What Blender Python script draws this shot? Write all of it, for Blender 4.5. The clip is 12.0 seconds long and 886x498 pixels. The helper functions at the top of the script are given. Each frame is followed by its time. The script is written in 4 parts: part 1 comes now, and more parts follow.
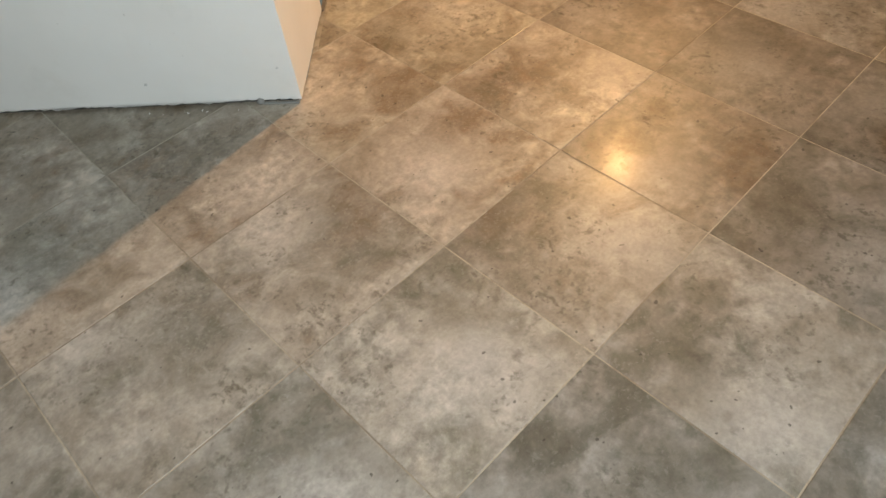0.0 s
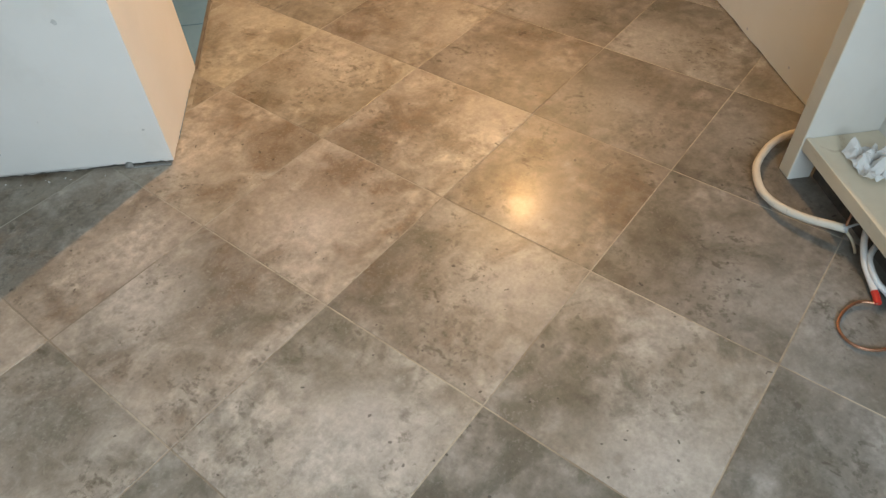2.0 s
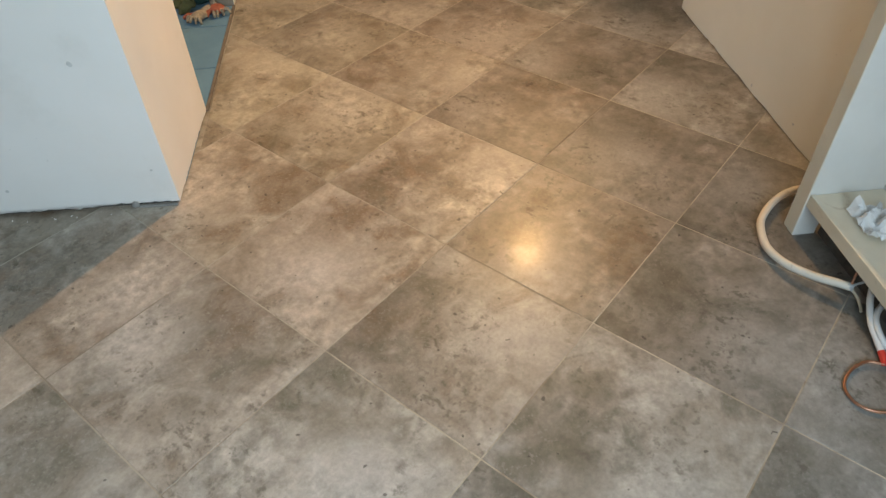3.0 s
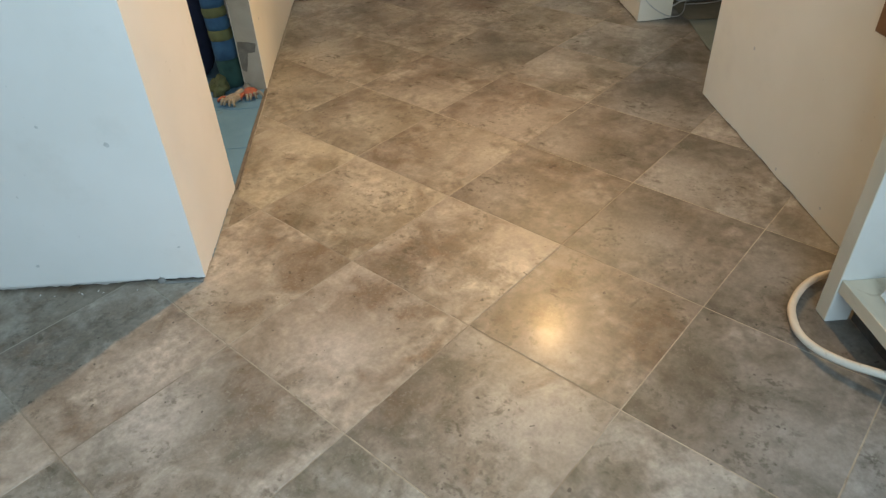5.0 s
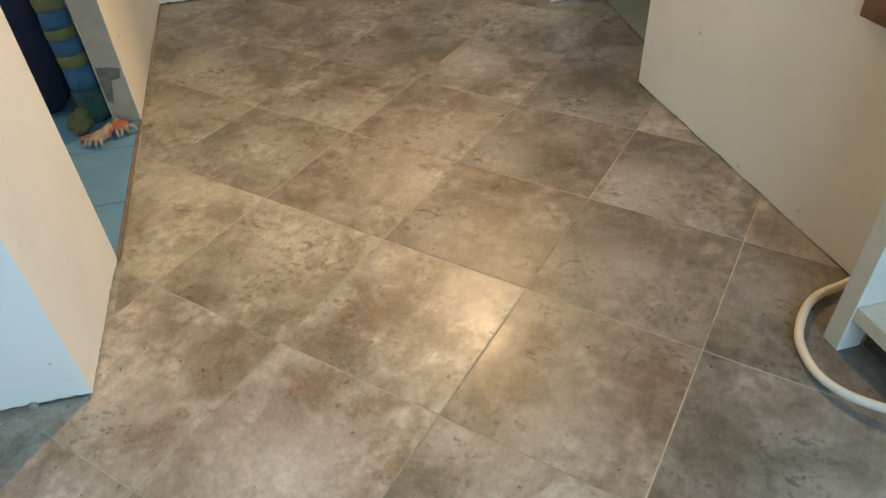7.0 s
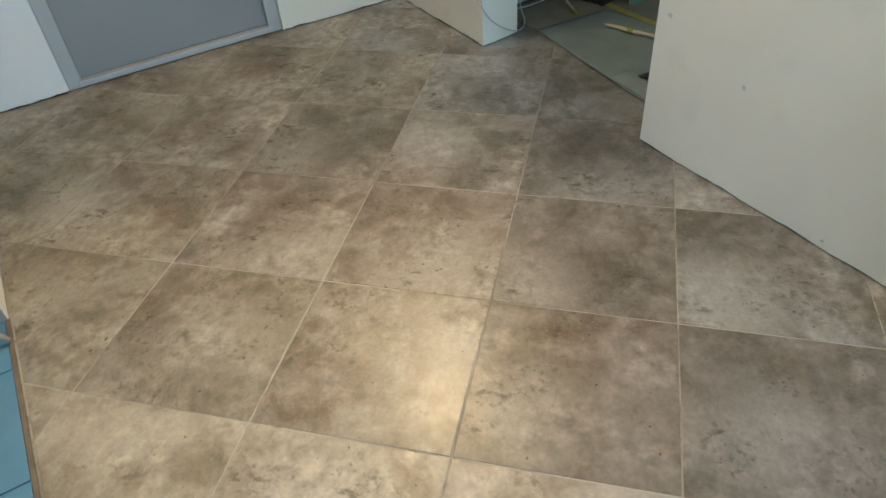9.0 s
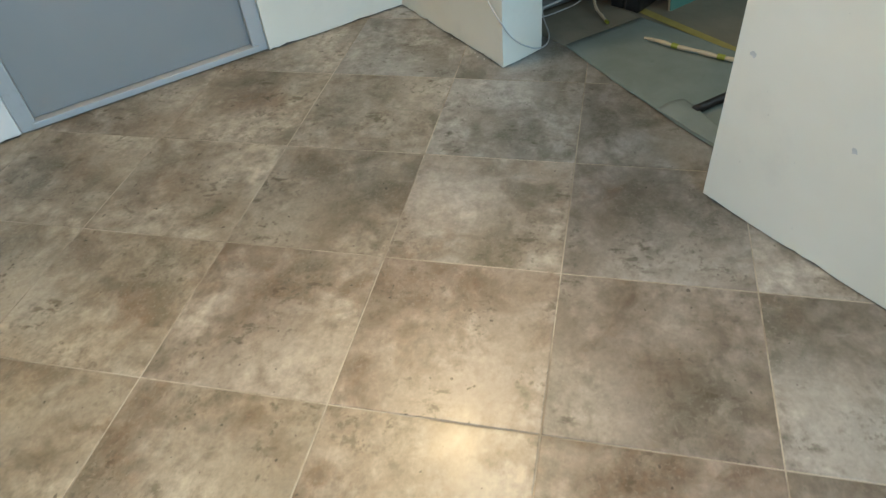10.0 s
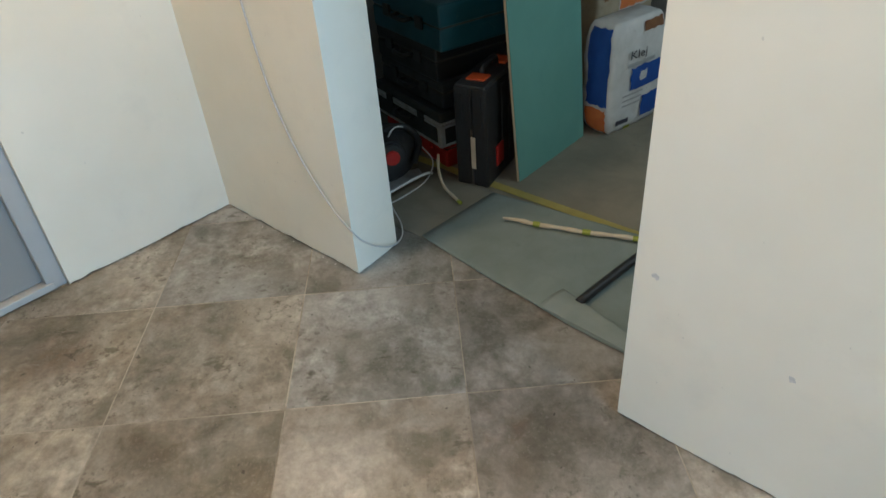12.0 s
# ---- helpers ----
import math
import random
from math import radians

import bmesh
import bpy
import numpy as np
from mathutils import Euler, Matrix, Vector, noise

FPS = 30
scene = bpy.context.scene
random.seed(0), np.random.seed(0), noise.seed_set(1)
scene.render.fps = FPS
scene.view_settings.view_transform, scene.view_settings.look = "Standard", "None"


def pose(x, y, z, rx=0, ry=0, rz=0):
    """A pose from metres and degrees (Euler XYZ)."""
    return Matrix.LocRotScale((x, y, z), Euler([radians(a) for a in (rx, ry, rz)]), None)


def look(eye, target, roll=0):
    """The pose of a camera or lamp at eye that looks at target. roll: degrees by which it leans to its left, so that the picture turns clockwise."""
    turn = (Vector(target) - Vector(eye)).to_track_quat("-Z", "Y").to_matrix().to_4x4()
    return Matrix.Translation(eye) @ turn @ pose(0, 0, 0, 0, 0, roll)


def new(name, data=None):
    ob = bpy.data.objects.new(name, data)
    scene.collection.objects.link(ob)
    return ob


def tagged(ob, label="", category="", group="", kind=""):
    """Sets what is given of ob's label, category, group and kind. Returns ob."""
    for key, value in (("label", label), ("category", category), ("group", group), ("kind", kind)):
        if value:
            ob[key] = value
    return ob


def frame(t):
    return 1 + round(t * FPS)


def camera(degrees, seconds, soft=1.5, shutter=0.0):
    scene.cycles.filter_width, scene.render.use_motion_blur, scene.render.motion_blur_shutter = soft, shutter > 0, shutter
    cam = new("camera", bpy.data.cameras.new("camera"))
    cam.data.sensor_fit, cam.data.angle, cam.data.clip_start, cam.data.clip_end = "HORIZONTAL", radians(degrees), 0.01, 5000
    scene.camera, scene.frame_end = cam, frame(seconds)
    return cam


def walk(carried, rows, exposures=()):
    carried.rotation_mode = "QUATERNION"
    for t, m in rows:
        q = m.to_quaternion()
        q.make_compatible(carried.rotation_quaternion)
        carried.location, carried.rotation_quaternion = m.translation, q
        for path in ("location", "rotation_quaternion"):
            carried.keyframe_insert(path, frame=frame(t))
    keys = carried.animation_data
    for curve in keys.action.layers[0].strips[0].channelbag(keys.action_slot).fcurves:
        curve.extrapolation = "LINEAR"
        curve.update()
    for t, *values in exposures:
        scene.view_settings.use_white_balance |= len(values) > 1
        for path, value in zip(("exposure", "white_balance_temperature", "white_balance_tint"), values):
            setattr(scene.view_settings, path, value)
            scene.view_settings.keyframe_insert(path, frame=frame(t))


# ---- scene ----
cam = camera(66.0, 12.0, soft=1.4, shutter=0.2)
PATH = [
    (0, (-1.704, 0.55, 1.283), (-0.434, 0.657, -0.257), -6.5),
    (0.5, (-1.669, 0.488, 1.273), (-0.335, 0.537, -0.216), -5.9),
    (1, (-1.663, 0.462, 1.267), (-0.311, 0.476, -0.207), -4.8),
    (1.5, (-1.663, 0.447, 1.26), (-0.316, 0.372, -0.216), -3.8),
    (2, (-1.658, 0.446, 1.26), (-0.311, 0.324, -0.213), -3.3),
    (2.5, (-1.65, 0.444, 1.26), (-0.287, 0.33, -0.198), -2.9),
    (3, (-1.647, 0.438, 1.264), (-0.209, 0.317, -0.121), -2.1),
    (5, (-1.631, 0.443, 1.267), (-0.044, 0.364, 0.052), -2.6),
    (5.5, (-1.604, 0.443, 1.264), (-0.024, 0.355, 0.042), -3.2),
    (6, (-1.48, 0.373, 1.264), (0.108, 0.351, 0.049), -4.6),
    (6.3, (-1.414, 0.357, 1.264), (0.137, 0.288, 0.003), -5.7),
    (6.5, (-1.368, 0.371, 1.25), (0.165, 0.226, -0.027), -5.1),
    (6.7, (-1.313, 0.421, 1.239), (0.215, 0.143, -0.021), -3.0),
    (8.3, (-0.654, 0.566, 1.207), (0.778, 0.164, -0.129), -3.9),
    (8.5, (-0.575, 0.569, 1.206), (0.829, 0.132, -0.15), -3.0),
    (8.7, (-0.477, 0.605, 1.226), (0.892, 0.028, -0.112), -3.0),
    (9, (-0.364, 0.666, 1.23), (0.96, -0.053, -0.085), -4.9),
    (9.2, (-0.276, 0.66, 1.23), (1.01, -0.095, -0.101), -5.1),
    (9.5, (-0.119, 0.609, 1.209), (1.162, -0.095, -0.155), -7.1),
    (9.7, (-0.021, 0.537, 1.192), (1.264, -0.133, -0.185), -7.7),
    (10, (0.079, 0.473, 1.21), (1.357, -0.218, -0.164), -6.4),
    (10.2, (0.16, 0.412, 1.196), (1.392, -0.325, -0.197), -6.6),
    (10.5, (0.333, 0.397, 1.202), (1.38, -0.589, -0.187), -4.8),
    (10.7, (0.434, 0.393, 1.217), (1.428, -0.697, -0.132), -5.6),
    (11, (0.505, 0.357, 1.223), (1.463, -0.751, -0.139), -6.0),
    (11.2, (0.522, 0.327, 1.23), (1.528, -0.775, -0.102), -5.9),
    (11.5, (0.503, 0.27, 1.237), (1.568, -0.872, -0.013), -4.9),
    (11.7, (0.473, 0.211, 1.237), (1.563, -0.936, 0.014), -4.7),
    (12, (0.479, 0.222, 1.27), (1.617, -0.946, 0.113), -4.6),
]
# the clip's camera starts with a warm white balance and settles to a neutral one
SHOTS = [(0.0, 0.00, 7350, 20), (1.5, -0.04, 6980, 19), (3.0, -0.08, 6480, 16), (5.0, -0.07, 6060, 11), (6.5, -0.04, 5830, 8), (8.5, 0.08, 5230, 4), (9.5, 0.28, 4820, 1), (10.0, 0.47, 4830, 1), (11.0, 0.50, 4780, 4), (12.0, 0.47, 4930, 5)]
walk(cam, [(t, look(eye, target, roll)) for t, eye, target, roll in PATH], SHOTS)

# ---- light ----
world = bpy.data.worlds.new("sky")
scene.world = world
world.use_nodes = True
sky = world.node_tree.nodes.new("ShaderNodeTexSky")
sky.sky_type, sky.sun_disc, sky.sun_elevation, sky.sun_rotation = "NISHITA", False, radians(35), radians(200)
world.node_tree.links.new(sky.outputs[0], world.node_tree.nodes["Background"].inputs[0])
world.node_tree.nodes["Background"].inputs[1].default_value = 0.08

LAMP = (1.95, -0.5, 2.3)


def lamp(name, kind, m, power, colour, **extra):
    data = bpy.data.lights.new(name, kind)
    data.energy, data.color = power, colour
    for key, value in extra.items():
        if key == "radius":
            data.shadow_soft_size = value
        elif key == "cone":
            data.spot_size, data.spot_blend = radians(value), 1.0
        elif key == "size":
            data.shape, data.size, data.size_y = "RECTANGLE", value[0], value[1]
    ob = new(name, data)
    ob.matrix_world = m
    return ob


# the ceiling spotlight of the corridor, turned towards the first room, and the spill round its shade
lamp("spot_light", "SPOT", look(LAMP, (-1.05, 1.35, 0.0)), 256, (1.0, 0.605, 0.238), radius=0.05, cone=93)
lamp("spill_light", "POINT", pose(*LAMP), 37, (1.0, 0.585, 0.235), radius=0.05)
# added fill lights for the storeroom and the side room, set in assumed openings
lamp("storeroom_fill_light", "AREA", look((0.13, -2.2, 1.5), (1.8, -1.9, 0.5)), 8.2, (1.0, 0.985, 0.79), size=(0.9, 0.9))
lamp("side_room_fill_light", "AREA", look((0.85, 2.97, 1.5), (0.85, 0.0, 0.6)), 15, (1.0, 0.955, 0.865), size=(0.9, 1.0))
# daylight of the room's window, behind the start of the walk
lamp("window_light", "AREA", look((-2.73, 0.1, 1.45), (0.0, 0.5, 0.7)), 67, (0.655, 0.89, 1.0), size=(1.8, 1.4))

# ---- materials ----


class Graph:
    """Short hand for a node material."""

    def __init__(self, name):
        self.mat = bpy.data.materials.new(name)
        self.mat.use_nodes = True
        self.tree = self.mat.node_tree
        self.bsdf = self.tree.nodes["Principled BSDF"]

    def node(self, kind, values=None, **inputs):
        n = self.tree.nodes.new("ShaderNode" + kind)
        for key, value in (values or {}).items():
            if key == "operation":
                n.operation = value
            elif key == "blend_type":
                n.data_type, n.blend_type = "RGBA", value
        for key, value in inputs.items():
            self.put(n.inputs[key.replace("_", " ")], value)
        return n

    def put(self, socket, value):
        if isinstance(value, bpy.types.NodeSocket):
            self.tree.links.new(value, socket)
        else:
            socket.default_value = value

    def noise(self, vector, scale, detail=4.0, rough=0.55, distort=0.0):
        return self.node("TexNoise", Vector=vector, Scale=scale, Detail=detail, Roughness=rough, Distortion=distort).outputs[0]

    def ramp(self, fac, stops):
        n = self.node("ValToRGB", Fac=fac)
        cr = n.color_ramp
        while len(cr.elements) < len(stops):
            cr.elements.new(0.5)
        for e, (at, c) in zip(cr.elements, stops):
            e.position, e.color = at, (*c, 1) if len(c) == 3 else c
        return n.outputs[0]

    def grey(self, fac, lo, hi):
        return self.ramp(fac, ((lo, (0, 0, 0)), (hi, (1, 1, 1))))

    def mix(self, fac, a, b, blend="MIX"):
        n = self.node("Mix", {"blend_type": blend})
        for socket, value in ((n.inputs[0], fac), (n.inputs[6], a), (n.inputs[7], b)):
            self.put(socket, (*value, 1) if isinstance(value, tuple) and len(value) == 3 else value)
        return n.outputs[2]

    def math(self, op, a, b=0.0):
        n = self.node("Math", {"operation": op})
        self.put(n.inputs[0], a), self.put(n.inputs[1], b)
        return n.outputs[0]

    def bump(self, height, strength, distance=0.002, normal=None):
        n = self.node("Bump", Height=height, Strength=strength, Distance=distance)
        if normal is not None:
            self.put(n.inputs["Normal"], normal)
        return n.outputs[0]

    def done(self, colour, rough, normal=None, metal=0.0, coat=0.0, specular=0.5):
        for key, value in (("Base Color", colour), ("Roughness", rough), ("Metallic", metal), ("Coat Weight", coat), ("Specular IOR Level", specular)):
            self.put(self.bsdf.inputs[key], (*value, 1) if isinstance(value, tuple) and len(value) == 3 else value)
        if normal is not None:
            self.put(self.bsdf.inputs["Normal"], normal)
        return self.mat


def surface(name, c1, c2, scale=6.0, rough=0.6, bump=0.25, grain=120.0, dirt=None, metal=0.0, vary=0.12):
    """A worn plain surface: two colours in clouds, fine grain, patches of dirt."""
    g = Graph(name)
    v = g.node("TexCoord").outputs["Object"]
    cloud = g.noise(v, scale, 6, 0.6, 0.3)
    fine = g.noise(v, grain, 3, 0.6)
    col = g.mix(g.grey(cloud, 0.35, 0.65), c1, c2)
    if dirt:
        mask = g.math("MULTIPLY", g.grey(g.noise(v, scale * 2.7, 8, 0.7, 0.8), 0.6, 0.72), 0.75)
        col = g.mix(mask, col, dirt)
    r = g.math("ADD", g.math("MULTIPLY", g.math("SUBTRACT", cloud, 0.5), vary * 2), rough)
    return g.done(col, r, g.bump(fine, bump), metal)


def tile_material(name):
    """Stone-look glazed tile: a pale ground, brown to olive clouds that break up into grain, dark specks, pale flecks."""
    g = Graph(name)
    info = g.node("ObjectInfo")
    shift = g.node("VectorMath", {"operation": "SCALE"})
    g.put(shift.inputs[0], (13.0, 7.0, 3.0))
    g.put(shift.inputs["Scale"], g.math("MULTIPLY", info.outputs["Random"], 9.0))
    add = g.node("VectorMath", {"operation": "ADD"})
    coord = g.node("TexCoord").outputs["Object"]
    g.put(add.inputs[0], coord), g.put(add.inputs[1], shift.outputs[0])
    v = add.outputs[0]
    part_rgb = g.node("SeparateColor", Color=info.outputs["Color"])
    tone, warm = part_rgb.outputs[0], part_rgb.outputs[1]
    soft = g.noise(v, 5.0, 3, 0.5)
    mid = g.noise(v, 9.0, 6, 0.58, 0.5)
    fine = g.noise(v, 27, 5, 0.60)
    tiny = g.noise(v, 95, 4, 0.65)

    def spot(prop, reach, edge):
        """A soft patch of the print round the place that the tile names."""
        at = g.node("Attribute")
        at.attribute_type, at.attribute_name = "OBJECT", prop
        gap = g.node("VectorMath", {"operation": "DISTANCE"})
        g.put(gap.inputs[0], coord), g.put(gap.inputs[1], at.outputs["Vector"])
        far = g.math("ADD", gap.outputs["Value"], g.math("MULTIPLY", g.math("SUBTRACT", mid, 0.5), 0.42))
        n = g.node("MapRange", Value=far)
        n.interpolation_type = "SMOOTHSTEP"
        n.inputs["From Min"].default_value, n.inputs["From Max"].default_value = reach, edge
        n.inputs["To Min"].default_value, n.inputs["To Max"].default_value = 1.0, 0.0
        return n.outputs[0]

    col = g.ramp(g.math("ADD", g.math("MULTIPLY", mid, 0.6), g.math("MULTIPLY", soft, 0.4)),
                 ((0.32, (0.200, 0.170, 0.136)), (0.45, (0.298, 0.264, 0.227)), (0.56, (0.366, 0.334, 0.299)), (0.68, (0.455, 0.430, 0.403))))
    hue = g.mix(g.grey(g.math("ADD", g.noise(v, 4.2, 3, 0.5), g.math("MULTIPLY", g.math("SUBTRACT", warm, 0.5), 0.5)), 0.40, 0.60), (0.112, 0.104, 0.077), (0.150, 0.104, 0.068))
    # the large cloud at the named side, and smaller ones elsewhere
    big = g.math("MULTIPLY", spot("dark_at", 0.0, 0.275), g.ramp(g.noise(v, 13, 6, 0.62, 0.3), ((0.34, (0.35, 0.35, 0.35)), (0.56, (1, 1, 1)))))
    cloud = g.math("MULTIPLY", g.grey(g.noise(v, 6.0, 7, 0.6, 0.4), 0.51, 0.64), 0.78)
    dark = g.math("MAXIMUM", g.math("MULTIPLY", big, 0.90), cloud)
    grainy = g.math("ADD", dark, g.math("MULTIPLY", g.math("SUBTRACT", fine, 0.5), g.math("MULTIPLY", dark, 2.6)))
    col = g.mix(g.math("MULTIPLY", g.grey(grainy, 0.04, 0.95), 0.80), col, hue)
    # pale blooms
    bloom = g.math("MAXIMUM", spot("pale_at", 0.01, 0.20), g.math("MULTIPLY", g.grey(g.noise(v, 4.4, 6, 0.58, 0.3), 0.54, 0.70), 0.7))
    col = g.mix(g.math("MULTIPLY", bloom, 0.62), col, (0.475, 0.450, 0.428))
    # soft grain, light in the dark parts and dark in the light ones
    col = g.mix(g.math("ADD", g.math("MULTIPLY", g.grey(g.noise(v, 4.5, 3, 0.5, 0.3), 0.40, 0.62), 0.48), 0.22), col, g.ramp(fine, ((0.30, (0.20, 0.19, 0.175)), (0.5, (0.50, 0.50, 0.50)), (0.70, (0.80, 0.80, 0.81)))), "OVERLAY")
    col = g.mix(0.17, col, g.ramp(tiny, ((0.32, (0.18, 0.18, 0.17)), (0.5, (0.50, 0.50, 0.50)), (0.68, (0.82, 0.82, 0.83)))), "OVERLAY")
    fleck = g.math("MULTIPLY", g.grey(g.noise(v, 105, 3, 0.6), 0.56, 0.68), g.grey(g.math("ADD", soft, g.math("MULTIPLY", dark, 0.25)), 0.48, 0.66))
    col = g.mix(g.math("MULTIPLY", fleck, 0.26), col, (0.46, 0.44, 0.42))
    # short dark stains with clear edges, lying in clusters, and thin pale drags between them
    long = g.node("Mapping", Vector=v, Rotation=(0.0, 0.0, 0.5), Scale=(1.0, 0.55, 1.0)).outputs[0]
    cluster = g.math("MAXIMUM", g.grey(g.noise(v, 5.2, 3, 0.55), 0.52, 0.62), g.math("MULTIPLY", spot("marks_at", 0.02, 0.15), 1.0))
    speck = g.math("MULTIPLY", g.grey(g.noise(v, 50, 4, 0.62), 0.54, 0.66), cluster)
    col = g.mix(g.math("MULTIPLY", speck, 0.68), col, (0.125, 0.112, 0.088))
    stain = g.math("MULTIPLY", g.grey(g.noise(long, 26, 4, 0.60, 0.15), 0.605, 0.665), cluster)
    col = g.mix(g.math("MULTIPLY", stain, 0.62), col, (0.098, 0.082, 0.058))
    drag = g.math("MULTIPLY", g.grey(g.noise(long, 18, 5, 0.62, 1.2), 0.61, 0.68), g.grey(g.noise(v, 5.1, 3, 0.5), 0.48, 0.60))
    col = g.mix(g.math("MULTIPLY", drag, 0.26), col, (0.46, 0.445, 0.415))
    dot = g.grey(g.noise(v, 55, 1, 0.4), 0.765, 0.79)
    col = g.mix(g.math("MULTIPLY", dot, 0.7), col, (0.06, 0.052, 0.043))
    # the warm share of this tint is lamplight painted into the tiles
    tint = g.mix(info.outputs["Alpha"], g.mix(warm, (0.945, 1.0, 1.03), (1.085, 0.985, 0.875)), (1.05, 1.005, 0.80))
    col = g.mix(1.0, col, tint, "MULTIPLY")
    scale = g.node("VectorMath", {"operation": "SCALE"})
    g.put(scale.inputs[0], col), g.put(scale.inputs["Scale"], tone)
    rough = g.math("ADD", g.math("MULTIPLY", g.noise(v, 24, 6, 0.65), 0.22), 0.31)
    rough = g.math("ADD", rough, g.math("MULTIPLY", stain, 0.2))
    wave = g.bump(g.noise(v, 5.5, 1, 0.4), 0.22, 0.0045)
    norm = g.bump(g.math("ADD", mid, g.math("MULTIPLY", fine, 0.5)), 0.18, 0.0016, wave)
    g.put(g.bsdf.inputs["Coat Roughness"], g.math("ADD", g.math("MULTIPLY", mid, 0.14), part_rgb.outputs[2]))
    g.put(g.bsdf.inputs["Coat Normal"], g.bump(fine, 0.05, 0.001, wave))
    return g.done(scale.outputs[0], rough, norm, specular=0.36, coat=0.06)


TILE = tile_material("stone_look_tile")
def grout_material():
    g = Graph("tan_grout")
    v = g.node("TexCoord").outputs["Object"]
    col = g.mix(g.grey(g.noise(v, 2.2, 5, 0.6), 0.44, 0.60), (0.41, 0.37, 0.30), (0.23, 0.195, 0.148))
    col = g.mix(g.math("MULTIPLY", g.grey(g.noise(v, 26, 4, 0.6), 0.52, 0.66), 0.6), col, (0.17, 0.14, 0.105))
    return g.done(col, 0.6, g.bump(g.noise(v, 300, 3), 0.4))


GROUT = grout_material()
def plaster_material(name, light, dim):
    """Rolled white wall paint with faint smudges, pinholes and an uneven skim coat."""
    g = Graph(name)
    v = g.node("TexCoord").outputs["Object"]
    skim = g.noise(v, 2.6, 5, 0.55)
    smudge = g.grey(g.noise(v, 5.5, 8, 0.65), 0.58, 0.74)
    col = g.mix(g.grey(skim, 0.35, 0.65), light, dim)
    col = g.mix(g.math("MULTIPLY", smudge, 0.16), col, (0.52, 0.49, 0.44))
    hole = g.grey(g.noise(v, 58, 2, 0.5), 0.76, 0.79)
    col = g.mix(g.math("MULTIPLY", hole, 0.35), col, (0.40, 0.38, 0.35))
    rough = g.math("ADD", g.math("MULTIPLY", skim, 0.16), 0.66)
    wave = g.bump(g.noise(v, 3.0, 3, 0.5), 0.35, 0.006)
    return g.done(col, rough, g.bump(g.noise(v, 210, 3, 0.6), 0.10, 0.001, wave))


PLASTER = plaster_material("white_plaster", (0.795, 0.775, 0.748), (0.750, 0.728, 0.695))
# warmer copy of the white plaster, the lamp's light mixed into its colour
LAMPLITPLASTER = plaster_material("lamplit_plaster", (0.80, 0.766, 0.668), (0.755, 0.716, 0.61))
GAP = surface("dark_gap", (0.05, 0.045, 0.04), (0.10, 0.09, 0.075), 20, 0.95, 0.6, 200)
# ceiling and closing walls out of view: greys chosen to cut bounced light
CEILING = surface("dim_grey_ceiling", (0.34, 0.33, 0.31), (0.29, 0.28, 0.265), 2, 0.85, 0.1)
ROUGHCAST = surface("dim_grey_mortar", (0.30, 0.29, 0.27), (0.23, 0.22, 0.205), 3, 0.9, 0.5, 90)
PATCHGREY = surface("bare_screed_patch", (0.150, 0.130, 0.100), (0.105, 0.092, 0.072), 30, 0.9, 0.5, 150)
CONCRETE = surface("raw_mortar", (0.33, 0.285, 0.220), (0.26, 0.222, 0.168), 7, 0.9, 0.6, 160, (0.20, 0.20, 0.19))
DOORGREY = surface("grey_lacquer", (0.280, 0.283, 0.281), (0.262, 0.265, 0.264), 2, 0.42, 0.03, 200)
CASING = surface("grey_casing", (0.44, 0.445, 0.445), (0.41, 0.415, 0.415), 4, 0.45, 0.05, 200, (0.36, 0.34, 0.31))
SCREED = surface("grey_screed", (0.225, 0.208, 0.162), (0.170, 0.158, 0.124), 5, 0.85, 0.5, 130, (0.15, 0.15, 0.13))
FELT = surface("grey_green_felt", (0.215, 0.256, 0.246), (0.18, 0.216, 0.206), 7, 0.92, 0.6, 420, (0.14, 0.168, 0.165))
FELTBACK = surface("pale_felt_back", (0.234, 0.270, 0.258), (0.198, 0.230, 0.219), 9, 0.92, 0.6, 420, (0.18, 0.20, 0.19))
BLUEBOARD = surface("blue_insulation_board", (0.128, 0.255, 0.365), (0.105, 0.220, 0.325), 5, 0.7, 0.3, 260, (0.13, 0.20, 0.23))
CHIPWHITE = surface("white_laminate", (0.68, 0.66, 0.62), (0.62, 0.60, 0.56), 4, 0.45, 0.05, 150)
# shelf: real brown stains over a base warmed to hold the lamplight
CHIPDIRTY = surface("stained_lamplit_laminate", (0.72, 0.64, 0.50), (0.63, 0.55, 0.42), 5, 0.55, 0.15, 150, (0.42, 0.31, 0.19))
# front edges: the lamp's cream light painted into the white laminate
CHIPEDGE = surface("lamplit_laminate_edge", (0.70, 0.63, 0.50), (0.62, 0.55, 0.42), 5, 0.5, 0.08, 150, (0.48, 0.40, 0.29))
SHEATH = surface("cream_conduit", (0.66, 0.61, 0.52), (0.57, 0.52, 0.44), 12, 0.5, 0.1, 200, (0.40, 0.34, 0.27))
WHITEPVC = surface("white_cable_sheath", (0.74, 0.74, 0.73), (0.66, 0.66, 0.65), 14, 0.45, 0.05)
GREYPVC = surface("grey_cable_sheath", (0.36, 0.37, 0.38), (0.28, 0.29, 0.30), 14, 0.5, 0.05)
COPPER = surface("copper_wire", (0.50, 0.27, 0.18), (0.40, 0.20, 0.12), 30, 0.35, 0.05, 200, None, 0.9)
FLEXGREY = surface("light_grey_flex", (0.56, 0.55, 0.53), (0.47, 0.46, 0.445), 14, 0.5, 0.05)
REDPVC = surface("red_insulation", (0.62, 0.045, 0.03), (0.52, 0.035, 0.025), 20, 0.5, 0.05)
